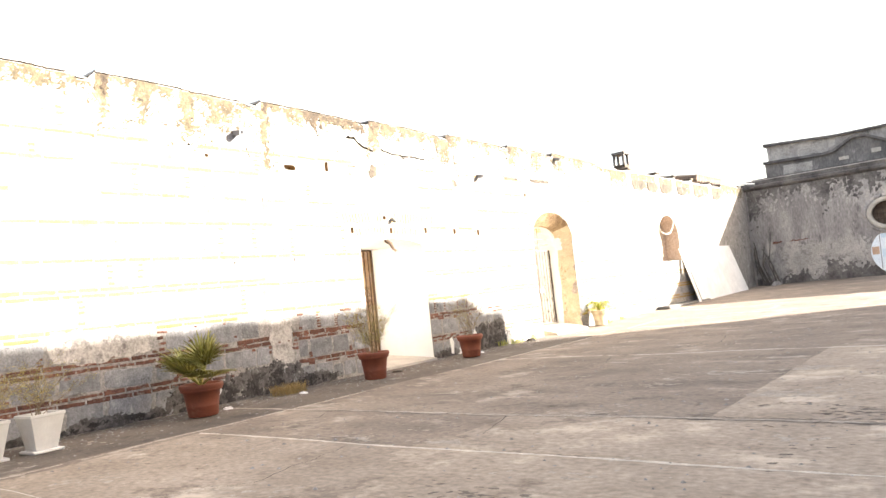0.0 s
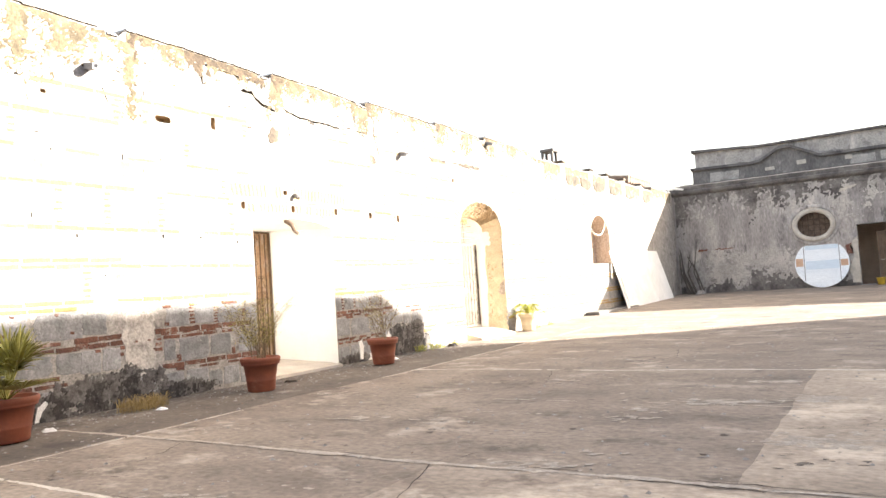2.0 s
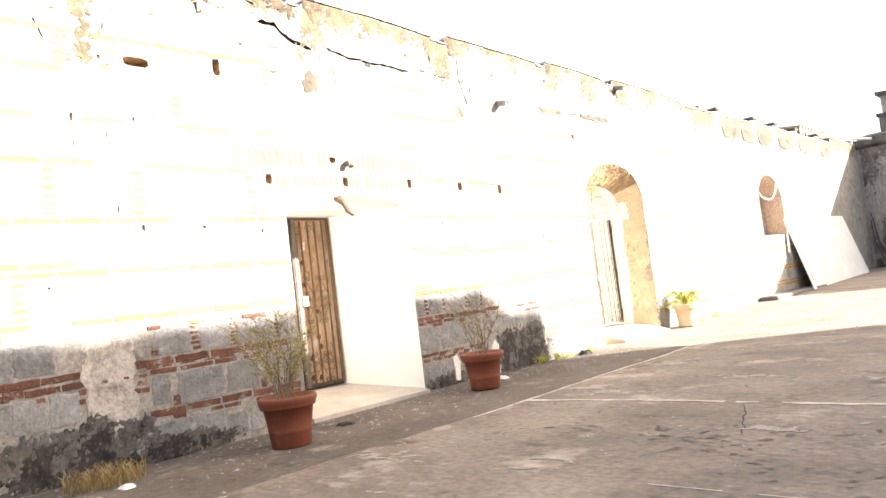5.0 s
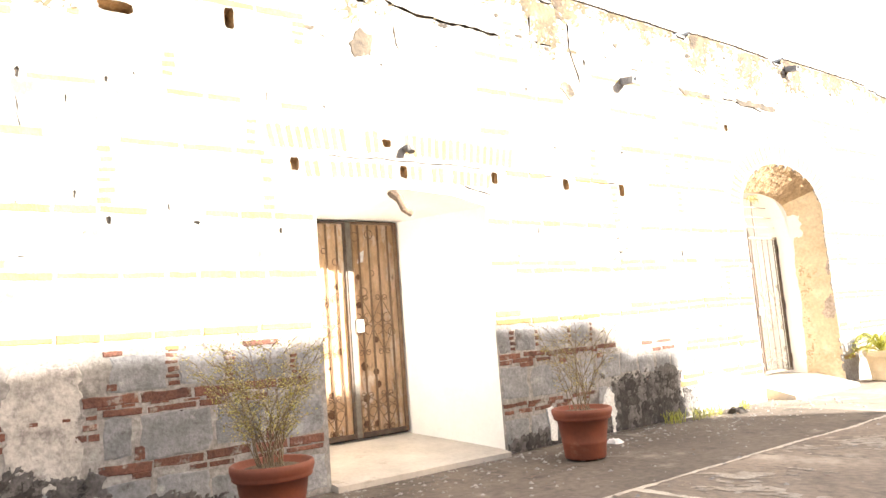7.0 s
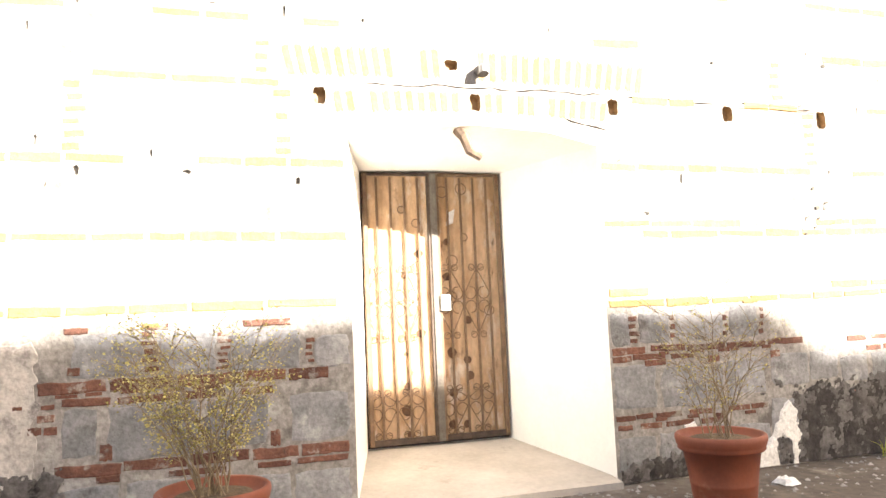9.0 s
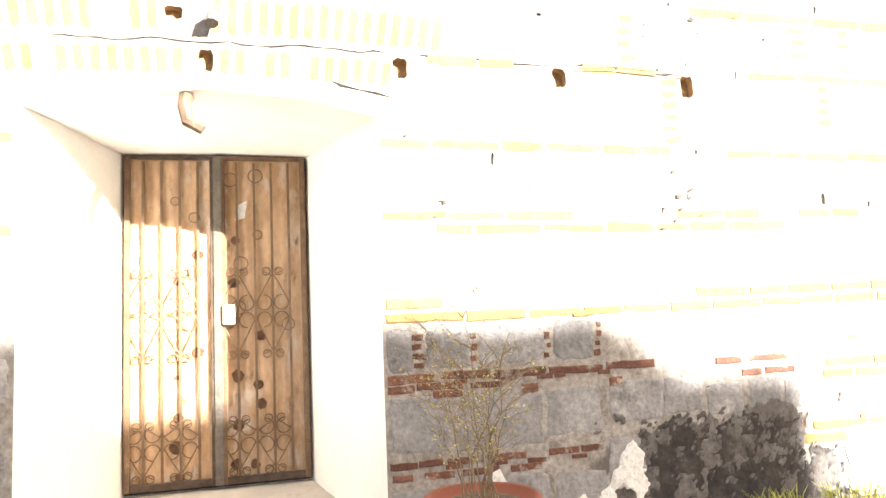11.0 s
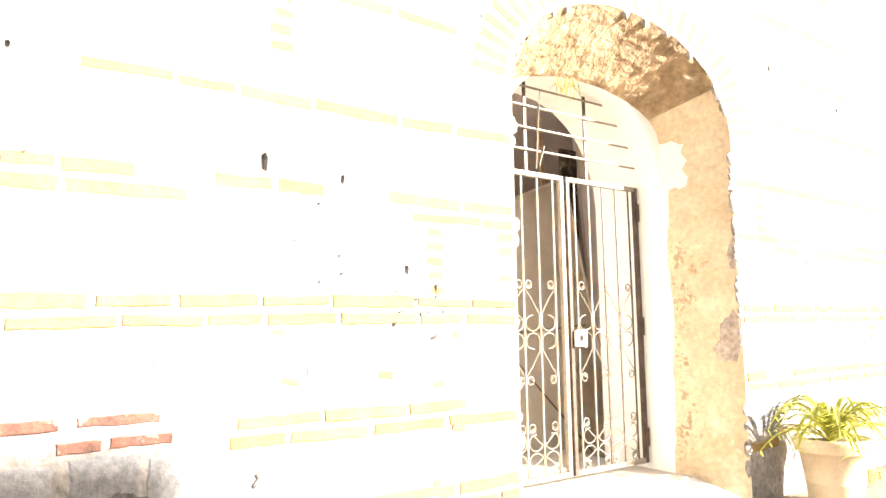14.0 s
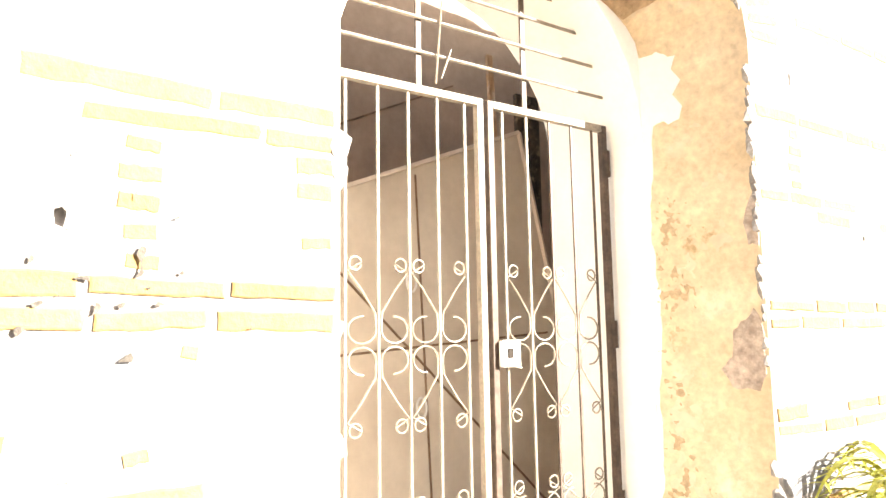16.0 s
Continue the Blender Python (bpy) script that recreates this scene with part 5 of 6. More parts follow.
door = thing("door_1", pose(DOOR[4], 0, 0), "double iron grille door with weathered brown sheet backing, closed", "door", kind="structure")
my = (DOOR[0] + DOOR[1]) / 2
for y0, y1 in ((DOOR[0] + 0.01, my - 0.012), (my + 0.012, DOOR[1] - 0.01)):
    n = 60
    wave = [(0.008 + 0.004 * math.sin(2 * math.pi * (y0 + (y1 - y0) * k / n) / 0.085), y0 + (y1 - y0) * k / n) for k in range(n + 1)]
    leaf = part("leaf", prism(bmesh.new(), [(0.0, y0)] + [(0.0, y1)] + wave[::-1], "z", 0.22, 2.57), "rust_sheet", door, "weathered sheet backing")
    first = y0 < my - 0.2
    for a, b, c, d, nm in ((y0, y0 + 0.04, 0.22, 2.57, "stile"), (y1 - 0.04, y1, 0.22, 2.57, "stile"), (y0 + 0.04, y1 - 0.04, 0.22, 0.27, "rail"), (y0 + 0.04, y1 - 0.04, 2.545, 2.57, "rail")):
        part(nm, boxed(0.014, 0.05, a, b, c, d, bevel=0.004), "iron" if c < 0.5 and nm == "rail" or a < my < b + 0.06 else "door_bar", leaf)
    bars = [y0 + (y1 - y0) * k / 5 for k in range(1, 5)]
    for y in bars:
        part("bar", boxed(0.022, 0.040, y - 0.009, y + 0.009, 0.27, 2.53), "door_bar", leaf)
    for zs in ((1.72, 1.5, 1.36, 1.12), (0.66, 0.58, 0.50, 0.30)):
        before = set(leaf.children)
        heart_row(leaf, y0, y1, bars, zs, 0.0048, "door_bar")
        for c in set(leaf.children) - before:
            c.location.x = 0.031
    for cy, cz, r in (((10.99, 1.85, 0.04), (10.85, 1.66, 0.03), (10.99, 1.15, 0.042), (10.84, 0.98, 0.02), (10.85, 0.7, 0.036), (10.84, 0.5, 0.05), (10.86, 0.29, 0.036)) if first else
                      ((11.25, 1.95, 0.034), (11.24, 1.64, 0.04), (11.42, 1.25, 0.04), (11.26, 0.97, 0.046), (11.4, 0.9, 0.036), (11.42, 0.76, 0.04), (11.26, 0.62, 0.044), (11.24, 0.35, 0.04), (11.37, 0.34, 0.036))):
        bm = bmesh.new()
        prism(bm, [(cy + r * math.cos(k2 * 0.45) * rng.uniform(0.8, 1.1), cz + r * math.sin(k2 * 0.45) * rng.uniform(0.8, 1.1)) for k2 in range(14)], "x", 0.0125, 0.0155)
        part("rust_hole", bm, "rust_spot", leaf, "dark rusted-through spot")
for cy, cz, r in ((11.29, 1.78, 0.05), (11.41, 1.99, 0.032), (11.27, 1.46, 0.05), (11.62, 1.33, 0.045), (10.84, 2.24, 0.03), (10.97, 2.12, 0.036), (11.22, 2.4, 0.05), (11.4, 2.43, 0.05), (10.98, 1.73, 0.05)):
    part("iron_ring", tube(bmesh.new(), [(0.031, cy + r * math.cos(k * math.pi / 8), cz + r * math.sin(k * math.pi / 8)) for k in range(17)], 0.005, 5), "door_bar", door)
part("meeting_bar", boxed(0.051, 0.062, my - 0.03, my + 0.03, 0.22, 2.57, bevel=0.004), "grey_iron", door)
part("lock_box", boxed(0.052, 0.09, my + 0.03, my + 0.12, 1.34, 1.48, bevel=0.006), "rim", door, "pale lock box")
bm = bmesh.new()
flake(bm, [(11.25, 2.1), (11.32, 2.12), (11.34, 2.25), (11.28, 2.22)], 0.004, 0.013)
part("paper_scrap", bm, "white_board", door, "torn white paper scrap")
part("door_frame", boxed(-0.03, -0.002, DOOR[0] + 0.002, DOOR[1] - 0.002, 0.2, 2.578), "hole", door, "dark backing behind the leaves")

# ---- wrought iron gate ----
GX = GATE[4]
gate = thing("iron_gate", pose(GX, 0, 0), "cream-painted wrought iron double gate with heart scrolls, closed", "gate")
gm = 17.85
for y0, y1 in ((GATE[0], gm - 0.012), (gm + 0.012, GATE[1])):
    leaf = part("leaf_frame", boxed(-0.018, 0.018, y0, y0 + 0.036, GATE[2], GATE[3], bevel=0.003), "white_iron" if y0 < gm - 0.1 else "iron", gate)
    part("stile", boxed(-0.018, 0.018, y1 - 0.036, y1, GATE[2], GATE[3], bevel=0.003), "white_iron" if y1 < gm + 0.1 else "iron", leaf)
    part("top_rail", boxed(-0.018, 0.018, y0 + 0.036, y1 - 0.036, GATE[3] - 0.036, GATE[3], bevel=0.003), "white_iron", leaf)
    part("bottom_rail", boxed(-0.018, 0.018, y0 + 0.036, y1 - 0.036, GATE[2], GATE[2] + 0.036, bevel=0.003), "white_iron", leaf)
    bars = [y0 + 0.1 + (y1 - y0 - 0.2) * k / 4 for k in range(5)]
    for y in bars:
        # bars past 18.2 take dark iron, standing for shade on the cream paint
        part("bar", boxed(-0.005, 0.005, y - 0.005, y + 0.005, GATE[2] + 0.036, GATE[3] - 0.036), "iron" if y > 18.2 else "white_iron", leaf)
    heart_row(leaf, y0, y1, bars, (1.6, 1.4, 1.14, 0.94), 0.0046, "white_iron")
    heart_row(leaf, y0, y1, bars, (0.62, 0.5, 0.42, 0.33), 0.0046, "white_iron")
part("lock_plate", boxed(0.019, 0.05, gm + 0.04, gm + 0.15, 1.16, 1.28, bevel=0.006), "white_paint", gate, "white lock box with a dark keyhole")
part("keyhole", boxed(0.0505, 0.053, gm + 0.07, gm + 0.1, 1.2, 1.245, bevel=0.004), "hole", gate)
for y, z in ((GATE[1], 2.2), (GATE[1], 1.3), (GATE[1], 0.45)):
    part("hinge", tube(bmesh.new(), [(0, y + 0.014, z - 0.07), (0, y + 0.014, z + 0.07)], 0.016, 8), "iron", gate)
transom = thing("transom_bars", pose(GX, 0, 0), "cream iron bars filling the arch over the gate", "grille")
for z, half in ((2.56, 0.83), (2.72, 0.8), (2.88, 0.7), (3.02, 0.5)):
    part("bar", tube(bmesh.new(), [(0, 17.84 - half, z), (0, 17.84 + half, z)], 0.009, 6), "white_iron", transom)
for y in (17.5, 18.12):
    part("upright", boxed(-0.022, -0.01, y - 0.013, y + 0.013, GATE[3] + 0.002, 3.06), "iron", transom)
for a, b in (((17.57, 2.42), (17.63, 3.0)), ((17.6, 2.45), (17.66, 2.6))):
    part("wire", tube(bmesh.new(), [(0.02, *a), (0.015, *b)], 0.005, 5), "white_iron", transom)

# paint and bare stone on the splayed jamb beside the gate
def jamb(pts, proud):
    """A flake on the splayed jamb: points as share of its depth, and height."""
    bm = bmesh.new()
    rim, lip = [], []
    pts = fray(pts, 0.03)
    for u, z in pts:
        x, y = WX + (-10.64 - WX) * u, 18.97 + (18.71 - 18.97) * u
        rim.append(bm.verts.new((x, y + 0.003, z)))
        lip.append(bm.verts.new((x - proud * 0.5, y - proud * 0.86, z)))
    n = len(pts)
    bm.faces.new(lip)
    for i in range(n):
        bm.faces.new((rim[i], rim[(i + 1) % n], lip[(i + 1) % n], lip[i]))
    return bm


structure("jamb_paint", jamb([(1.0, 0.3), (0.95, 0.6), (0.97, 1.0), (0.9, 1.4), (0.96, 1.8), (0.9, 2.34), (0.66, 2.36), (0.62, 2.42), (0.68, 2.48), (0.62, 2.56), (0.69, 2.63), (0.64, 2.71), (1.0, 2.72)], 0.006), "limewash", "edge of pale limewash on the gateway jamb", "wall")
structure("jamb_stone", jamb([(0.1, 1.02), (0.3, 1.04), (0.38, 1.12), (0.3, 1.2), (0.28, 1.32), (0.1, 1.4), (0.03, 1.3), (0.02, 1.1)], 0.008), "hollow", "bare grey stone patch on the gateway jamb", "wall")
structure("jamb_stone_high", jamb([(0.02, 1.7), (0.1, 1.72), (0.12, 1.85), (0.05, 1.95), (0.01, 1.9)], 0.008), "hollow", "bare grey stone patch on the gateway jamb", "wall")

def jamb_place(u, z):
    return (WX + (-10.64 - WX) * u - 0.0025, 18.97 + (18.71 - 18.97) * u - 0.0045, z)


def scar_level(u, z):
    """Brown scars, thickest along the edge of the limewash."""
    if z > 2.0 + 0.4 * (u < 0.6):
        return -1
    return 0.25 - 1.6 * abs(u - 0.8) - 0.38 + 0.45 * fractal(u * 0.45, z, 3.0, 91) + 0.6 * noise.noise((u * 14, z * 30, 92)) + 0.45 * noise.noise((u * 30, z * 62, 93))


def film_level(u, z):
    return -0.32 + 0.55 * fractal(u * 0.45, z, 4.0, 95) + 0.35 * noise.noise((u * 12, z * 26, 96))


structure("jamb_film", crust(0.05, 0.9, 0.3, 2.5, 0.018, film_level, jamb_place), "jamb_pale", "thin pale plaster film left on the gateway jamb", "wall")
structure("jamb_scars", crust(0.04, 0.94, 0.3, 2.4, 0.016, scar_level, lambda u, z: tuple(a + b for a, b in zip(jamb_place(u, z), (-0.0015, -0.0026, 0)))), "jamb_brown", "brown scars in the plaster of the gateway jamb", "wall")

# ---- sheets stored behind the gate ----
def stored_sheet(name, m, pts, label, braces, material="sheet"):
    """A framed sheet of any four-cornered outline, standing in its own y-z plane."""
    t = thing(name, m, label, "metal sheet", group="sheets stored in the passage")
    part("sheet", prism(bmesh.new(), pts, "x", -0.008, 0.008), material, t)
    for k in range(4):
        a, b = pts[k], pts[(k + 1) % 4]
        part("frame_bar", tube(bmesh.new(), [(0.02, *a), (0.02, *b)], 0.018, 4), "room", t)
    for a, b in braces:
        part("brace", tube(bmesh.new(), [(0.012, *a), (0.012, *b)], 0.008, 5), "door_bar", t, "rusty brace")
    return t


stored_sheet("metal_gate_sheet", pose(-12.0, 17.3, 0.025, 0, -4, 0), [(0, 0), (2.4, 0), (1.92, 2.76), (0, 2.0)], "pale framed metal sheet leaning inside the passage", [((0.1, 2.0), (2.0, 0.1)), ((0, 1.15), (2.05, 1.3)), ((1.0, 0.05), (1.0, 2.33))])
stored_sheet("tall_metal_sheet", pose(-13.2, 17.4, 0.025, 0, -5, 0), [(0, 0), (3.4, 0), (3.4, 4.7), (0, 4.4)], "tall beige framed metal sheet leaning behind", [((0.1, 2.6), (2.2, 3.6)), ((0.95, 0.1), (0.7, 3.6)), ((0.1, 3.4), (0.9, 2.2))], "brown_sheet")
for hy, hz in ((0.92, 1.62), (0.95, 0.85)):
    part("ring_handle", tube(bmesh.new(), [(0.03, hy + 0.035 * math.cos(k * math.pi / 8), hz + 0.06 * math.sin(k * math.pi / 8)) for k in range(17)], 0.008, 5), "white_paint", bpy.data.objects["metal_gate_sheet"], "pale ring handle")
lath = thing("brown_lath", pose(-12.4, 19.26, 0.03, 0, -3, 0), "reddish brown wooden lath standing in the passage", "plank")
part("board", boxed(-0.015, 0.015, 0, 0.06, 0, 3.5, bevel=0.004), "rust_sheet", lath)
# a dark strip stands in for the shaded gap beside the leaning sheet
post = thing("dark_gap", pose(-12.3, 19.3, 0.025), "dark strip standing for the shaded gap beside the sheet", "plank")
part("board", boxed(-0.02, 0.02, 0, 0.23, 0, 3.1, bevel=0.005), "crust_and_shade", post)

# ---- pots ----
def clay_pot(name, x, y, r, h, label, category="plant pot", material="terracotta", z=0.0):
    t = thing(name, pose(x, y, z + 0.012), label, category)
    prof = [(r * 0.64, 0.0), (r * 0.67, 0.012), (r * 0.72, h * 0.3), (r * 0.73, h * 0.31), (r * 0.735, h * 0.34), (r * 0.73, h * 0.36), (r * 0.84, h * 0.77), (r * 0.92, h * 0.78), (r * 0.95, h * 0.8), (r * 0.94, h * 0.83), (r * 0.97, h * 0.86), (r, h * 0.93), (r * 0.99, h * 0.98), (r * 0.95, h), (r * 0.89, h * 0.985), (r * 0.86, h * 0.92)]
    smooth(part("pot", lathe(bmesh.new(), prof, 40), material, t))
    bm = bmesh.new()
    lathe(bm, [(r * 0.855, h * 0.8), (r * 0.85, h * 0.91), (r * 0.5, h * 0.93), (r * 0.1, h * 0.935)], 24)
    part("soil", bm, "soil", t)
    return t


def shrub(name, x, y, z, height, spread, stems, leaves, label, seed, blossoms=0, sparse=1.0):
    """A twiggy potted bush with small dry leaves."""
    r = random.Random(seed)
    t = thing(name, pose(x, y, z), label, "shrub")
    tips = []
    for k in range(stems):
        a, lean = r.uniform(0, 2 * math.pi), r.uniform(0.1, 1.0) * spread
        p = Vector((r.uniform(-0.08, 0.08), r.uniform(-0.08, 0.08), 0))
        h = height * r.uniform(0.55, 1.0)
        pts = [p]
        for i in range(1, 7):
            f = i / 6
            pts.append(p + Vector((math.cos(a) * lean * f ** 1.3 + r.uniform(-0.02, 0.02), math.sin(a) * lean * f ** 1.3 + r.uniform(-0.02, 0.02), h * f)))
        bm = bmesh.new()
        tube(bm, pts, 0.0045, 5, 0.0015)
        for i in range(2, 7):
            for j in range(3):
                b = a + r.uniform(-1.6, 1.6)
                q = pts[i] + Vector((math.cos(b), math.sin(b), r.uniform(0.2, 1.0))) * r.uniform(0.08, 0.2)
                tube(bm, [pts[i], pts[i].lerp(q, 0.5) + Vector((0, 0, 0.01)), q], 0.002, 4, 0.001)
                tips += [pts[i].lerp(q, f) for f in (0.4, 0.7, 1.0)]
        part("stem", bm, "twig", t)
    bm = bmesh.new()
    for k in range(leaves):
        p = r.choice(tips) + Vector((r.uniform(-0.03, 0.03), r.uniform(-0.03, 0.03), r.uniform(-0.03, 0.03)))
        d = Vector((r.uniform(-1, 1), r.uniform(-1, 1), r.uniform(-0.5, 0.7))).normalized() * r.uniform(0.008, 0.019)
        e = d.cross(Vector((r.uniform(-1, 1), r.uniform(-1, 1), r.uniform(-1, 1)))).normalized() * d.length * 0.35
        vs = [bm.verts.new(v) for v in (p, p + d * 0.5 + e, p + d, p + d * 0.5 - e)]
        bm.faces.new(vs)
    part("foliage", bm, "shrub_leaf", t)["kind"] = "stuff"
    if blossoms:
        bm = bmesh.new()
        for k in range(blossoms):
            p = r.choice(tips[len(tips) // 2:])
            for j in range(5):
                a = j * 1.257
                d = Vector((math.cos(a), math.sin(a), 0.3)) * 0.010
                e = Vector((-math.sin(a), math.cos(a), 0)) * 0.005
                bm.faces.new([bm.verts.new(v) for v in (p, p + d * 0.6 + e, p + d, p + d * 0.6 - e)])
        part("blossom", bm, "flower", t, "small yellow blossoms")["kind"] = "stuff"
    return t


clay_pot("terracotta_pot", -9.38, 5.89, 0.31, 0.46, "large terracotta pot with a fan palm by the wall")
clay_pot("terracotta_pot", -9.24, 9.3, 0.285, 0.48, "ribbed terracotta pot with a dry bush beside the door recess")
clay_pot("terracotta_pot", -9.4, 12.42, 0.285, 0.46, "ribbed terracotta pot with a thin bush before whitewashed stones")
clay_pot("cream_pot", -9.82, 19.42, 0.265, 0.46, "cream clay pot with arching leaves in the sun", material="cream_pot", z=deck(19.4))
shrub("dry_bush", -9.24, 9.3, 0.45, 0.85, 0.5, 26, 4600, "sparse yellow-green twiggy bush in a pot", 3, 30)
shrub("thin_bush", -9.4, 12.42, 0.43, 0.9, 0.42, 14, 900, "thin dry twiggy bush in a pot", 5, 30)

palm = thing("fan_palm", pose(-9.38, 5.89, 0.43), "green fan palm with stiff pointed leaves in a pot", "palm")
pr = random.Random(11)
for k in range(30):
    a, el = k * 2.4 + pr.uniform(-0.2, 0.2), 0.25 + 1.2 * ((k * 0.618) % 1)
    out = Vector((math.cos(a) * math.cos(el), math.sin(a) * math.cos(el), math.sin(el)))
    ln = pr.uniform(0.24, 0.38)
    hub = Vector((0, 0, 0.05)) + out * ln
    bm = bmesh.new()
    tube(bm, [(0, 0, 0), tuple(out * ln * 0.5 + Vector((0, 0, 0.03))), tuple(hub)], 0.009, 5, 0.006)
    side = out.cross(Vector((0, 0, 1))).normalized()
    up = side.cross(out)
    for j in range(13):
        b = math.radians(-78 + 13 * j)
        d = (out * math.cos(b) + side * math.sin(b) + up * 0.12).normalized()
        q = ln * pr.uniform(0.95, 1.25)
        blade(bm, [hub, hub + d * q * 0.35, hub + d * q * 0.7, hub + d * q + Vector((0, 0, -0.03))], 0.038, 0.12)
    part("frond", bm, "leaf", palm)

arching = thing("arching_plant", pose(-9.82, 19.42, deck(19.4) + 0.42), "bright green plant with long arching leaves in a pot", "plant")
pr = random.Random(21)
for k in range(34):
    a = pr.uniform(0, 2 * math.pi)
    reach, h = pr.uniform(0.32, 0.6), pr.uniform(0.16, 0.42)
    bm = bmesh.new()
    pts = []
    for i in range(9):
        f = i / 8
        pts.append((math.cos(a) * reach * f, math.sin(a) * reach * f, h * (2.5 * f - 1.9 * f * f) - 0.12 * f ** 3))
    blade(bm, pts, pr.uniform(0.025, 0.045), 0.2)
    for i in range(2, 9):
        p = Vector(pts[i])
        for hand in (-1, 1):
            d = Vector((math.cos(a + hand * 1.1), math.sin(a + hand * 1.1), -0.25)) * 0.1
            blade(bm, [p, p + d * 0.5, p + d], 0.014, 0.2)
    part("leaf", bm, "fern", arching)


def planter(x, y, turn, label):
    t = thing("white_planter", pose(x, y, 0.012, 0, 0, turn), label, "planter", group="white planters by the wall")
    bm = bmesh.new()
    box(bm, -0.18, 0.18, -0.18, 0.18, 0, 0.03, bevel=0.006)
    part("saucer", bm, "white_paint", t)
    bm = bmesh.new()
    rings = []
    for hw, z in ((0.125, 0.031), (0.195, 0.42), (0.205, 0.42), (0.205, 0.455), (0.18, 0.455), (0.175, 0.4)):
        rings.append([bm.verts.new((sx * hw, sy * hw, z)) for sx, sy in ((-1, -1), (1, -1), (1, 1), (-1, 1))])
    bm.faces.new(rings[0][::-1])
    for a, b in zip(rings, rings[1:]):
        for k in range(4):
            bm.faces.new((a[k], a[(k + 1) % 4], b[(k + 1) % 4], b[k]))
    bm.faces.new(rings[-1])
    bmesh.ops.bevel(bm, geom=list(bm.edges), offset=0.004, segments=1, affect="EDGES")
    part("body", bm, "white_paint", t)
    part("soil", boxed(-0.165, 0.165, -0.165, 0.165, 0.40, 0.415), "soil", t)
    return t


planter(-9.33, 3.68, 4, "white square tapered planter on a saucer by the wall")
planter(-9.36, 3.10, -3, "white square tapered planter with yellow blossoms by the wall")
shrub("yellow_bush", -9.33, 3.68, 0.42, 0.62, 0.6, 12, 1700, "straggling twiggy bush in a white planter", 8, 260)
shrub("yellow_bush", -9.36, 3.10, 0.42, 0.5, 0.35, 16, 2400, "leafy bush with yellow blossoms in a white planter", 9, 600)

# dry tuft, weeds and litter at the foot of the wall
def tuft(name, x, y, z, r0, h, n, material, label, seed):
    r = random.Random(seed)
    bm = bmesh.new()
    for k in range(n):
        a, d = r.uniform(0, 2 * math.pi), r.random() ** 0.6 * r0
        p = Vector((math.cos(a) * d * 0.6, math.sin(a) * d, 0))
        b, reach = r.uniform(0, 2 * math.pi), r.uniform(0.03, 0.16)
        hh = h * r.uniform(0.4, 1.0)
        blade(bm, [p, p + Vector((math.cos(b) * reach * 0.4, math.sin(b) * reach * 0.4, hh * 0.7)), p + Vector((math.cos(b) * reach, math.sin(b) * reach, hh))], 0.007, 0.2)
    ob = part(name, bm, material)
    ob.location = (x, y, z)
    return tagged(ob, label, "grass", kind="stuff")


tuft("dry_grass", -9.75, 7.75, 0.0, 0.36, 0.2, 420, "straw", "tuft of dry yellow grass at the wall foot", 1)
for x, y, s in ((-10.0, 15.0, 2), (-10.05, 15.35, 3), (-10.02, 15.9, 4), (-10.05, 14.6, 5), (-10.0, 20.3, 6), (-9.98, 21.2, 7)):
    tuft("weeds", x, y, deck(y), 0.16, 0.16, 60, "fern", "small green weeds at the wall foot", s)
tuft("weeds", -10.5, 17.55, 2.98, 0.1, -0.14, 40, "leaf", "small green weeds rooted in the gateway arch", 9)
cr = random.Random(31)
bm = bmesh.new()
for k in range(4200):
    f = cr.random()
    if f < 0.5:
        x, y = -10.15 + abs(cr.gauss(0, 0.65)), cr.uniform(2, 17)
    else:
        x, y = cr.uniform(-9.6, 0), cr.uniform(2.5, 24)
    q = 0.005 + 0.027 * cr.random() ** 2.3
    z = deck(y) + 0.012 * noise.noise((x * 0.5, y * 0.5, 0)) + 0.003
    a = cr.uniform(0, 6.3)
    base = [(x + q * math.cos(a + t) * cr.uniform(0.7, 1.3), y + q * math.sin(a + t) * cr.uniform(0.7, 1.3)) for t in (0, 1.5, 3.1, 4.6)]
    lo = [bm.verts.new((*p, z - 0.004)) for p in base]
    tp = bm.verts.new((x, y, z + q * cr.uniform(0.2, 0.7)))
    for i in range(4):
        bm.faces.new((lo[i], lo[(i + 1) % 4], tp))
tagged(part("plaster_crumbs", bm, "mortar"), "crumbs of fallen plaster scattered on the deck", "debris", kind="stuff")
bm = bmesh.new()
for k in range(260):
    x, y = (-10.0 + abs(cr.gauss(0, 0.8)), cr.uniform(3, 16)) if cr.random() < 0.6 else (cr.uniform(-9, 0), cr.uniform(3, 16))
    a, q = cr.uniform(0, 6.3), cr.uniform(0.015, 0.04)
    z = deck(y) + 0.018
    d, e = Vector((math.cos(a), math.sin(a), 0)) * q, Vector((-math.sin(a), math.cos(a), 0.3)) * q * 0.4
    p = Vector((x, y, z))
    bm.faces.new([bm.verts.new(v) for v in (p - d, p + e, p + d + Vector((0, 0, q * 0.3)), p - e + Vector((0, 0, q * 0.3)))])
tagged(part("dead_leaves", bm, "wood"), "curled brown leaves scattered on the deck", "litter", kind="stuff")


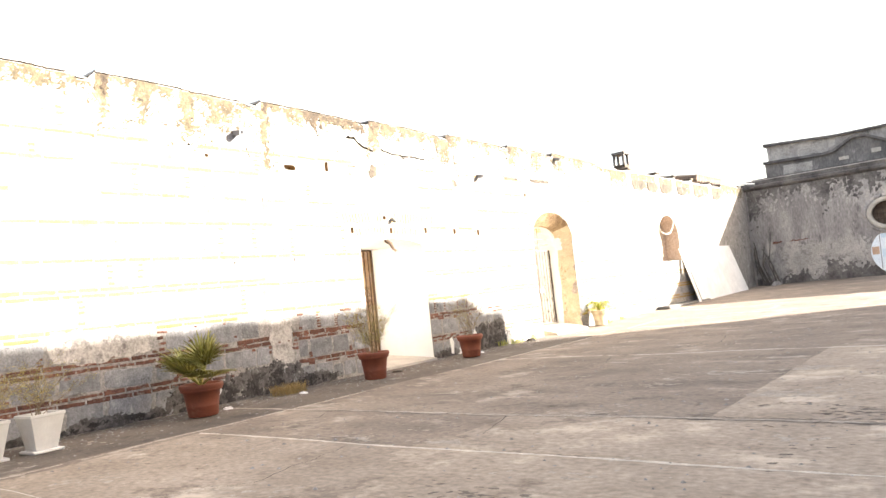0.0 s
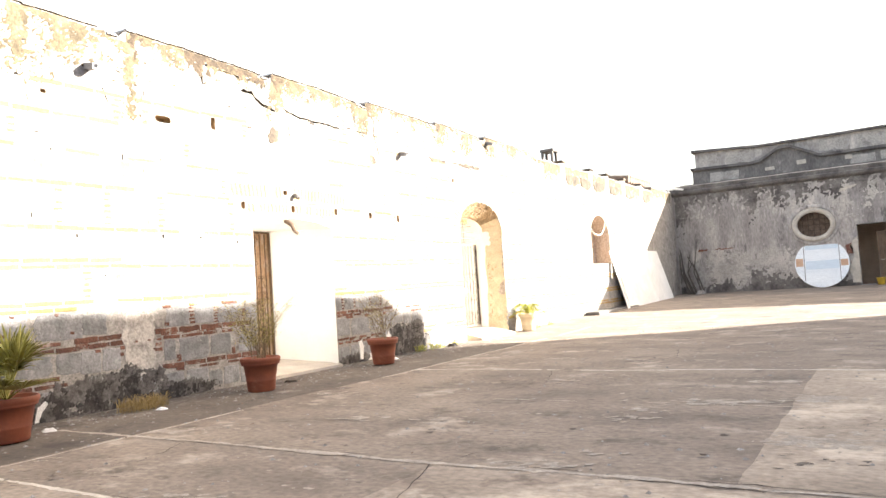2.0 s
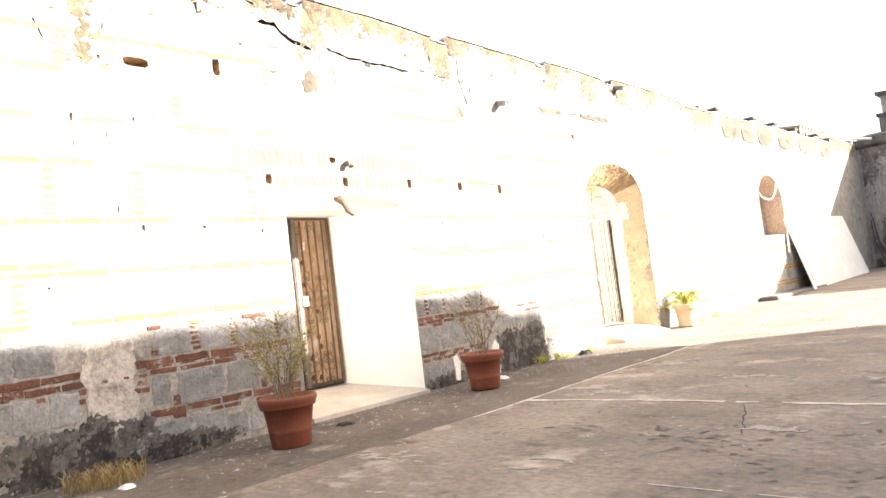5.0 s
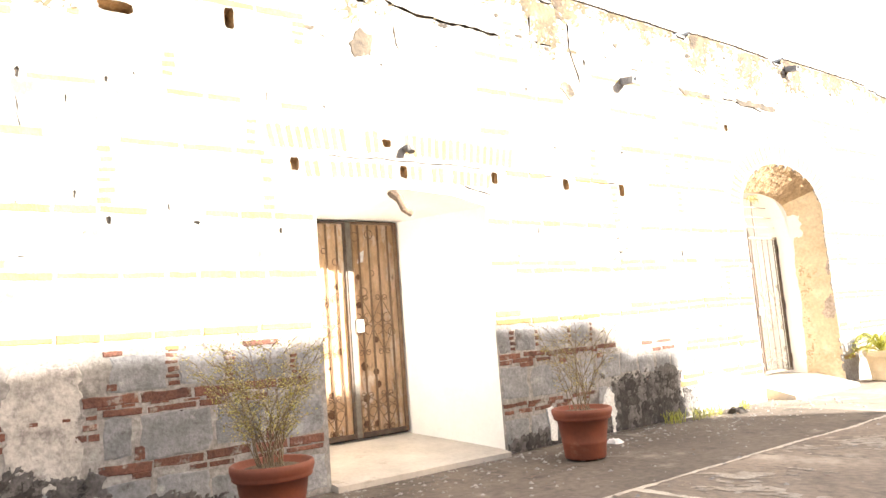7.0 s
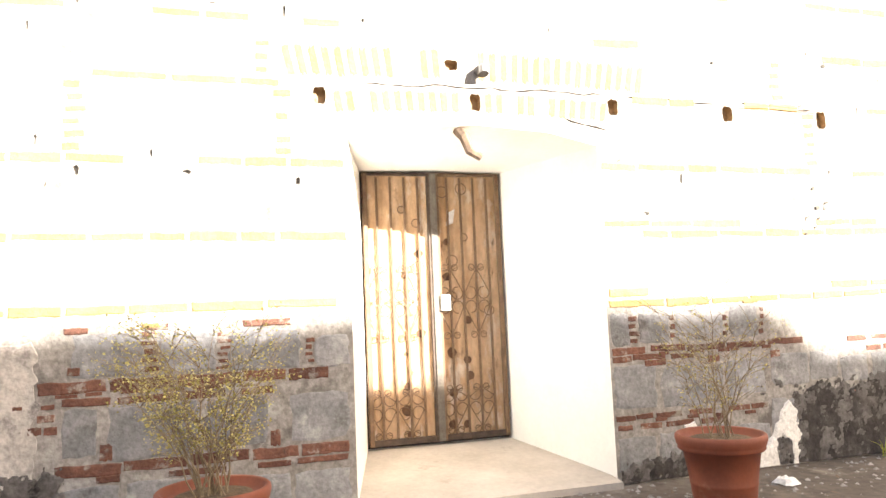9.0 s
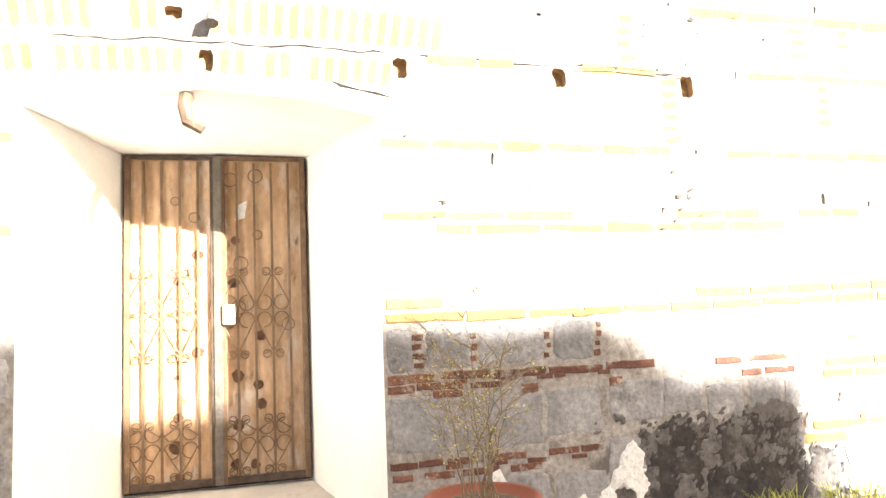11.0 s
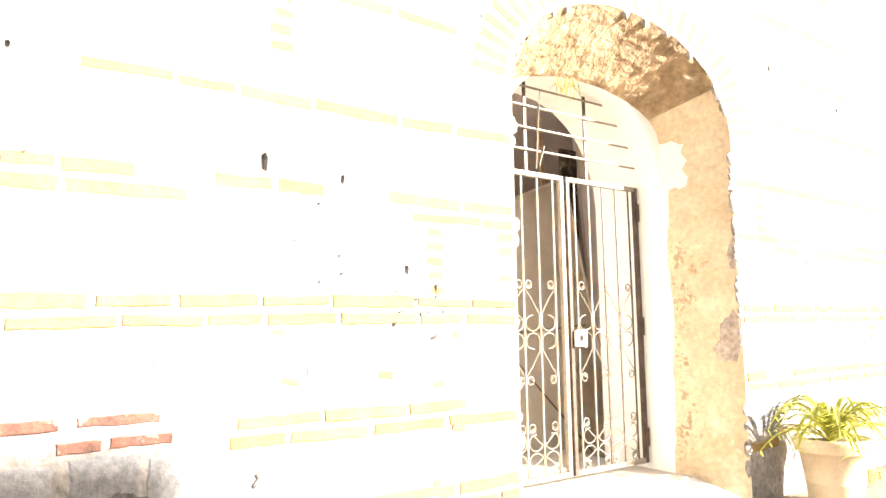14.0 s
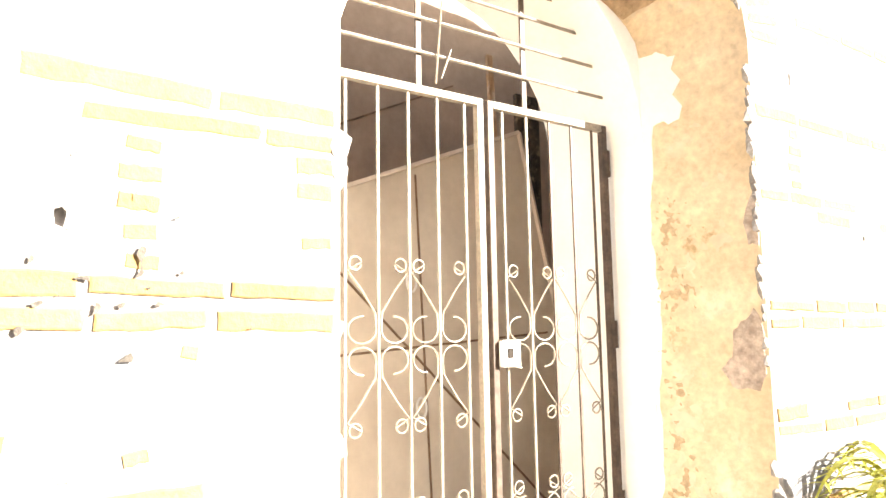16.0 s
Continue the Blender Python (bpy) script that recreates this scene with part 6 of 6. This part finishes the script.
def scrap(name, x, y, w, h, material, label, category, seed):
    r = random.Random(seed)
    bm = bmesh.new()
    n = 12
    rim = [bm.verts.new((w * math.cos(6.283 * k / n) * r.uniform(0.7, 1.1), w * math.sin(6.283 * k / n) * r.uniform(0.5, 0.9), 0)) for k in range(n)]
    mid = [bm.verts.new((v.co.x * 0.6, v.co.y * 0.6, h * r.uniform(0.5, 1.0))) for v in rim]
    tp = bm.verts.new((0, 0, h * 0.9))
    for k in range(n):
        j = (k + 1) % n
        bm.faces.new((rim[k], rim[j], mid[j], mid[k]))
        bm.faces.new((mid[k], mid[j], tp))
    bm.faces.new(rim[::-1])
    ob = part(name, bm, material)
    ob.matrix_world = pose(x, y, deck(y) + 0.004, 0, 0, r.uniform(0, 180))
    return tagged(ob, label, category)


scrap("crumpled_paper", -9.45, 7.8, 0.10, 0.035, "white_board", "crumpled white paper lying by dry grass", "litter", 1)
scrap("plaster_lump", -9.55, 6.42, 0.11, 0.035, "whitewash", "fallen lump of white plaster by the palm pot", "rubble", 2)
scrap("plaster_lump", -9.75, 13.2, 0.12, 0.04, "whitewash", "fallen flat lump of white plaster", "rubble", 3)
scrap("dark_rag", -9.9, 15.6, 0.16, 0.07, "hole", "dark crumpled rag on the sunlit deck edge", "rag", 4)
scrap("dark_rag", -9.55, 10.2, 0.12, 0.03, "hole", "dark scrap lying before the door sill", "rag", 5)
scrap("rubble_lump", -9.0, 35.9, 0.3, 0.2, "mortar", "pale lump of rubble in the corner", "rubble", 6)

# ---- stubs, spouts and fittings on the wall ----
def spout(y, z, label):
    t = thing("water_spout", pose(WX - 0.05, y, z, 0, 12, 0), label, "water spout", group="spouts on the long wall")
    bm = bmesh.new()
    prism(bm, [(-0.055, -0.05), (0.055, -0.05), (0.06, 0.05), (0.035, 0.05), (0.03, -0.015), (-0.03, -0.015), (-0.035, 0.05), (-0.06, 0.05)], "x", -0.1, 0.3)
    bmesh.ops.scale(bm, vec=(0.85, 0.8, 0.8), verts=bm.verts)
    part("channel", bm, "stone", t)


spout(7.43, 4.52, "dark weathered stone spout jutting from the wall")
spout(14.48, 4.24, "dark weathered stone spout jutting from the wall")
spout(18.43, 5.0, "dark weathered stone spout at the wall top")
light = thing("wall_bracket", pose(WX - 0.1, 11.02, 2.6, 0, 25, 0), "rusty broken bracket over the door", "bracket")
bm = bmesh.new()
tube(bm, [(0, 0, 0.05), (0.16, 0.0, 0.03), (0.24, 0.02, -0.05), (0.26, 0.1, -0.09)], 0.045, 7, 0.03)
part("arm", bm, "wood", light)
stub = thing("pipe_stub", pose(WX - 0.06, 11.17, 3.08), "short grey pipe stub in the brick arch", "pipe")
part("tube", tube(bmesh.new(), [(0, 0, 0), (0.14, 0.0, -0.01), (0.16, 0.0, -0.06)], 0.04, 8), "grey_board", stub)
# thin dark rods drawn in place of a hairline crack
wire = thing("wall_crack_line", pose(WX + 0.02, 0, 0), "thin dark line standing in for a crack along the wall", "cable")
part("cable", tube(bmesh.new(), [(0.0, 13.42, 2.9), (0.02, 13.7, 2.915), (0.02, 14.0, 2.9), (0.0, 14.22, 2.885)], 0.004, 5), "iron", wire)
part("cable", tube(bmesh.new(), [(0.01, 13.46, 3.1), (0.03, 13.62, 3.02), (0.01, 13.72, 2.93)], 0.003, 5), "iron", wire)

# ---- far end of the long wall ----
for y in PIERS:
    t = thing("merlon", pose(WX, y, 4.3), "white rendered pier with a dark cap on the wall top", "pier", group="piers along the wall top")
    part("shaft", boxed(-0.3, 0.018, -0.13, 0.13, 0.0, 0.74, bevel=0.006), "limewash", t)
    bm = bmesh.new()
    box(bm, -0.33, 0.08, -0.15, 0.15, 0.742, 0.83, bevel=0.025)
    part("cap", bm, "coping", t)
chim = thing("chimney", pose(-16.0, 36.2, 4.25), "square chimney with an open lantern top behind the wall", "chimney")
part("shaft", boxed(-0.32, 0.32, -0.32, 0.32, 0.0, 3.1, bevel=0.03), "coping", chim)
for x in (-0.26, 0.26):
    for y in (-0.26, 0.26):
        part("post", boxed(x - 0.06, x + 0.06, y - 0.06, y + 0.06, 3.101, 3.65), "grey_cornice", chim)
part("lid", boxed(-0.37, 0.37, -0.37, 0.37, 3.651, 3.8, bevel=0.03), "grey_cornice", chim)
roof = thing("tile_roof", pose(-11.9, 31.8, 4.75), "dark old tiled lean-to roof behind the wall", "roof")
for k in range(10):
    bm = bmesh.new()
    y = k * 0.34
    tube(bm, [(-1.2, y, 0.95), (1.3, y, 0.62)], 0.17, 8)
    part("tile_row", bm, "tile", roof)
part("support", boxed(-1.2, -0.06, 0, 3.2, -0.5, 0.55), "coping", roof)
pipe = thing("white_pipe", pose(WX, 35.6, 5.22), "white plastic pipe with a tee on the wall top", "pipe")
part("run", tube(bmesh.new(), [(-0.2, -1.4, -0.02), (0.1, 1.2, 0.04)], 0.05, 8), "pipe", pipe)
part("tee", tube(bmesh.new(), [(0.05, 0.6, 0.04), (0.7, 0.8, -0.06)], 0.045, 8), "pipe", pipe)
part("clip", tube(bmesh.new(), [(0.05, 0.6, -0.15), (0.05, 0.6, 0.13)], 0.05, 8), "pipe", pipe)
rope = thing("hanging_rope", pose(WX + 0.01, 0, 0), "pale rope hanging in a loop across the niche", "rope")
part("loop", tube(bmesh.new(), [(0, 25.6, 3.0), (0.02, 25.8, 2.86), (0.02, 26.2, 2.8), (0.02, 26.6, 2.84), (0.02, 26.9, 3.05), (0.0, 27.1, 3.3)], 0.025, 6), "rim", rope)


def leaning(name, y, w, h, foot, material, label, category, skew=0.0, thick=0.03, cut=0.0):
    """A board whose foot stands out from the wall and whose top rests on it."""
    t = thing(name, pose(WX + foot, y, deck(y) + 0.006), label, category)
    bm = bmesh.new()
    n = math.hypot(foot, h)
    pts = [(0, 0), (w, 0), (w + skew - cut, h), (skew, h)]
    lo = [bm.verts.new((-foot * q / h, p, q)) for p, q in pts]
    hi = [bm.verts.new((-foot * q / h + thick * h / n, p, q + thick * foot / n)) for p, q in pts]
    bm.faces.new(lo[::-1])
    bm.faces.new(hi)
    for i in range(4):
        bm.faces.new((lo[i], lo[(i + 1) % 4], hi[(i + 1) % 4], hi[i]))
    part("board", bm, material, t)
    return t


leaning("white_plank", 27.3, 0.22, 2.1, 0.55, "white_board", "long white plank leaning on the wall", "plank", 0.0)
leaning("white_sheet", 27.9, 6.2, 2.15, 0.45, "white_board", "large white sheet with a slanting edge leaning against the wall", "sheet", -0.35, cut=0.3)
kerb = structure("kerb", boxed(WX + 0.02, WX + 0.5, 24.5, 28.8, 0.0, 0.2, bevel=0.03), "grey_board", "low dark kerb along the wall foot", "kerb")
sr = random.Random(5)
for k in range(9):
    t = thing("pole", pose(-9.6 + 0.09 * k, 36.2 + sr.uniform(-0.1, 0.1), 0.25), "old grey-brown pole leaning in the corner", "pole", group="poles leaning in the corner")
    part("stick", tube(bmesh.new(), [(0, 0, 0), (-0.25 + sr.uniform(-0.2, 0.1), 0.3, 1.0), (-0.5 + sr.uniform(-0.3, 0.25), 0.72 - sr.uniform(0, 0.06), sr.uniform(1.3, 2.2))], 0.035, 6, 0.02), "grey_pole", t)
disc = thing("round_panel", pose(-4.08, FAR - 0.32, 0.27, -11, 0, 0), "large round pale disc with blue bands leaning on the end wall", "round panel")
R = 1.05


def segment(x0, x1, z0, z1, y0, y1):
    """The part of the disc's face between two chords and two levels."""
    pts = []
    n = 24
    for k in range(n + 1):
        x = x0 + (x1 - x0) * k / n
        pts.append((x, R + max(z0, -math.sqrt(max(0, R * R * 0.985 - x * x)))))
    for k in range(n + 1):
        x = x1 - (x1 - x0) * k / n
        pts.append((x, R + min(z1, math.sqrt(max(0, R * R * 0.985 - x * x)))))
    return prism(bmesh.new(), pts, "y", y0, y1)


part("board", prism(bmesh.new(), [(R * math.cos(k * math.pi / 30), R + R * math.sin(k * math.pi / 30)) for k in range(60)], "y", -0.03, 0.03), "disc_white", disc)
part("band", segment(-0.62, 0.66, -0.25, 0.12, -0.036, -0.031), "disc_blue", disc, "pale blue band")
part("band", segment(-0.62, 0.66, 0.62, 1.1, -0.036, -0.031), "disc_blue", disc, "pale blue band")
part("side_patch", segment(-1.0, -0.72, -0.1, 0.25, -0.037, -0.031), "orange", disc, "orange patch")
part("side_patch", segment(0.72, 1.0, -0.15, 0.12, -0.037, -0.031), "orange", disc, "orange patch")
for x in (-0.67, 0.69):
    part("strip", boxed(x - 0.012, x + 0.012, -0.038, -0.031, R - 0.75, R + 0.75), "grey_board", disc, "thin grey strip")

# half-open leaf in the end doorway
d2 = thing("door_2", pose(-1.95, FAR + 0.35, 0.3, 0, 0, 8), "dark brown wooden door standing open in the end wall", "door", kind="structure")
part("leaf", boxed(-0.02, 0.75, 0, 0.045, 0, 2.2, bevel=0.006), "wood", d2)
part("handle", tube(bmesh.new(), [(0.06, -0.03, 1.0), (0.2, -0.03, 1.0)], 0.012, 6), "rim", d2, "pale handle")
bucket = thing("yellow_bucket", pose(-1.95, FAR - 0.3, deck(36.7)), "yellow plastic bucket by the end doorway", "bucket")
smooth(part("body", lathe(bmesh.new(), [(0.12, 0.0), (0.13, 0.01), (0.16, 0.27), (0.175, 0.28), (0.17, 0.3), (0.15, 0.29)], 20), "flower", bucket))

# ---- masonry pieces, last ----
lay("stone", STONES, stone_shape, "stone", "stone_far", 230)
lay("brick", [b for b in BRICKS if b[1] < 1.31 and b[0] < 15.0], brick_shape, "brick", "brick_far", 230)
# bricks above or beyond the shade edge take the painted sunlit colour
lay("ochre_brick", [b for b in BRICKS if b[1] >= 1.31 or b[0] >= 15.0], brick_shape, "ochre_brick", "sunlit_brick_far", 230)
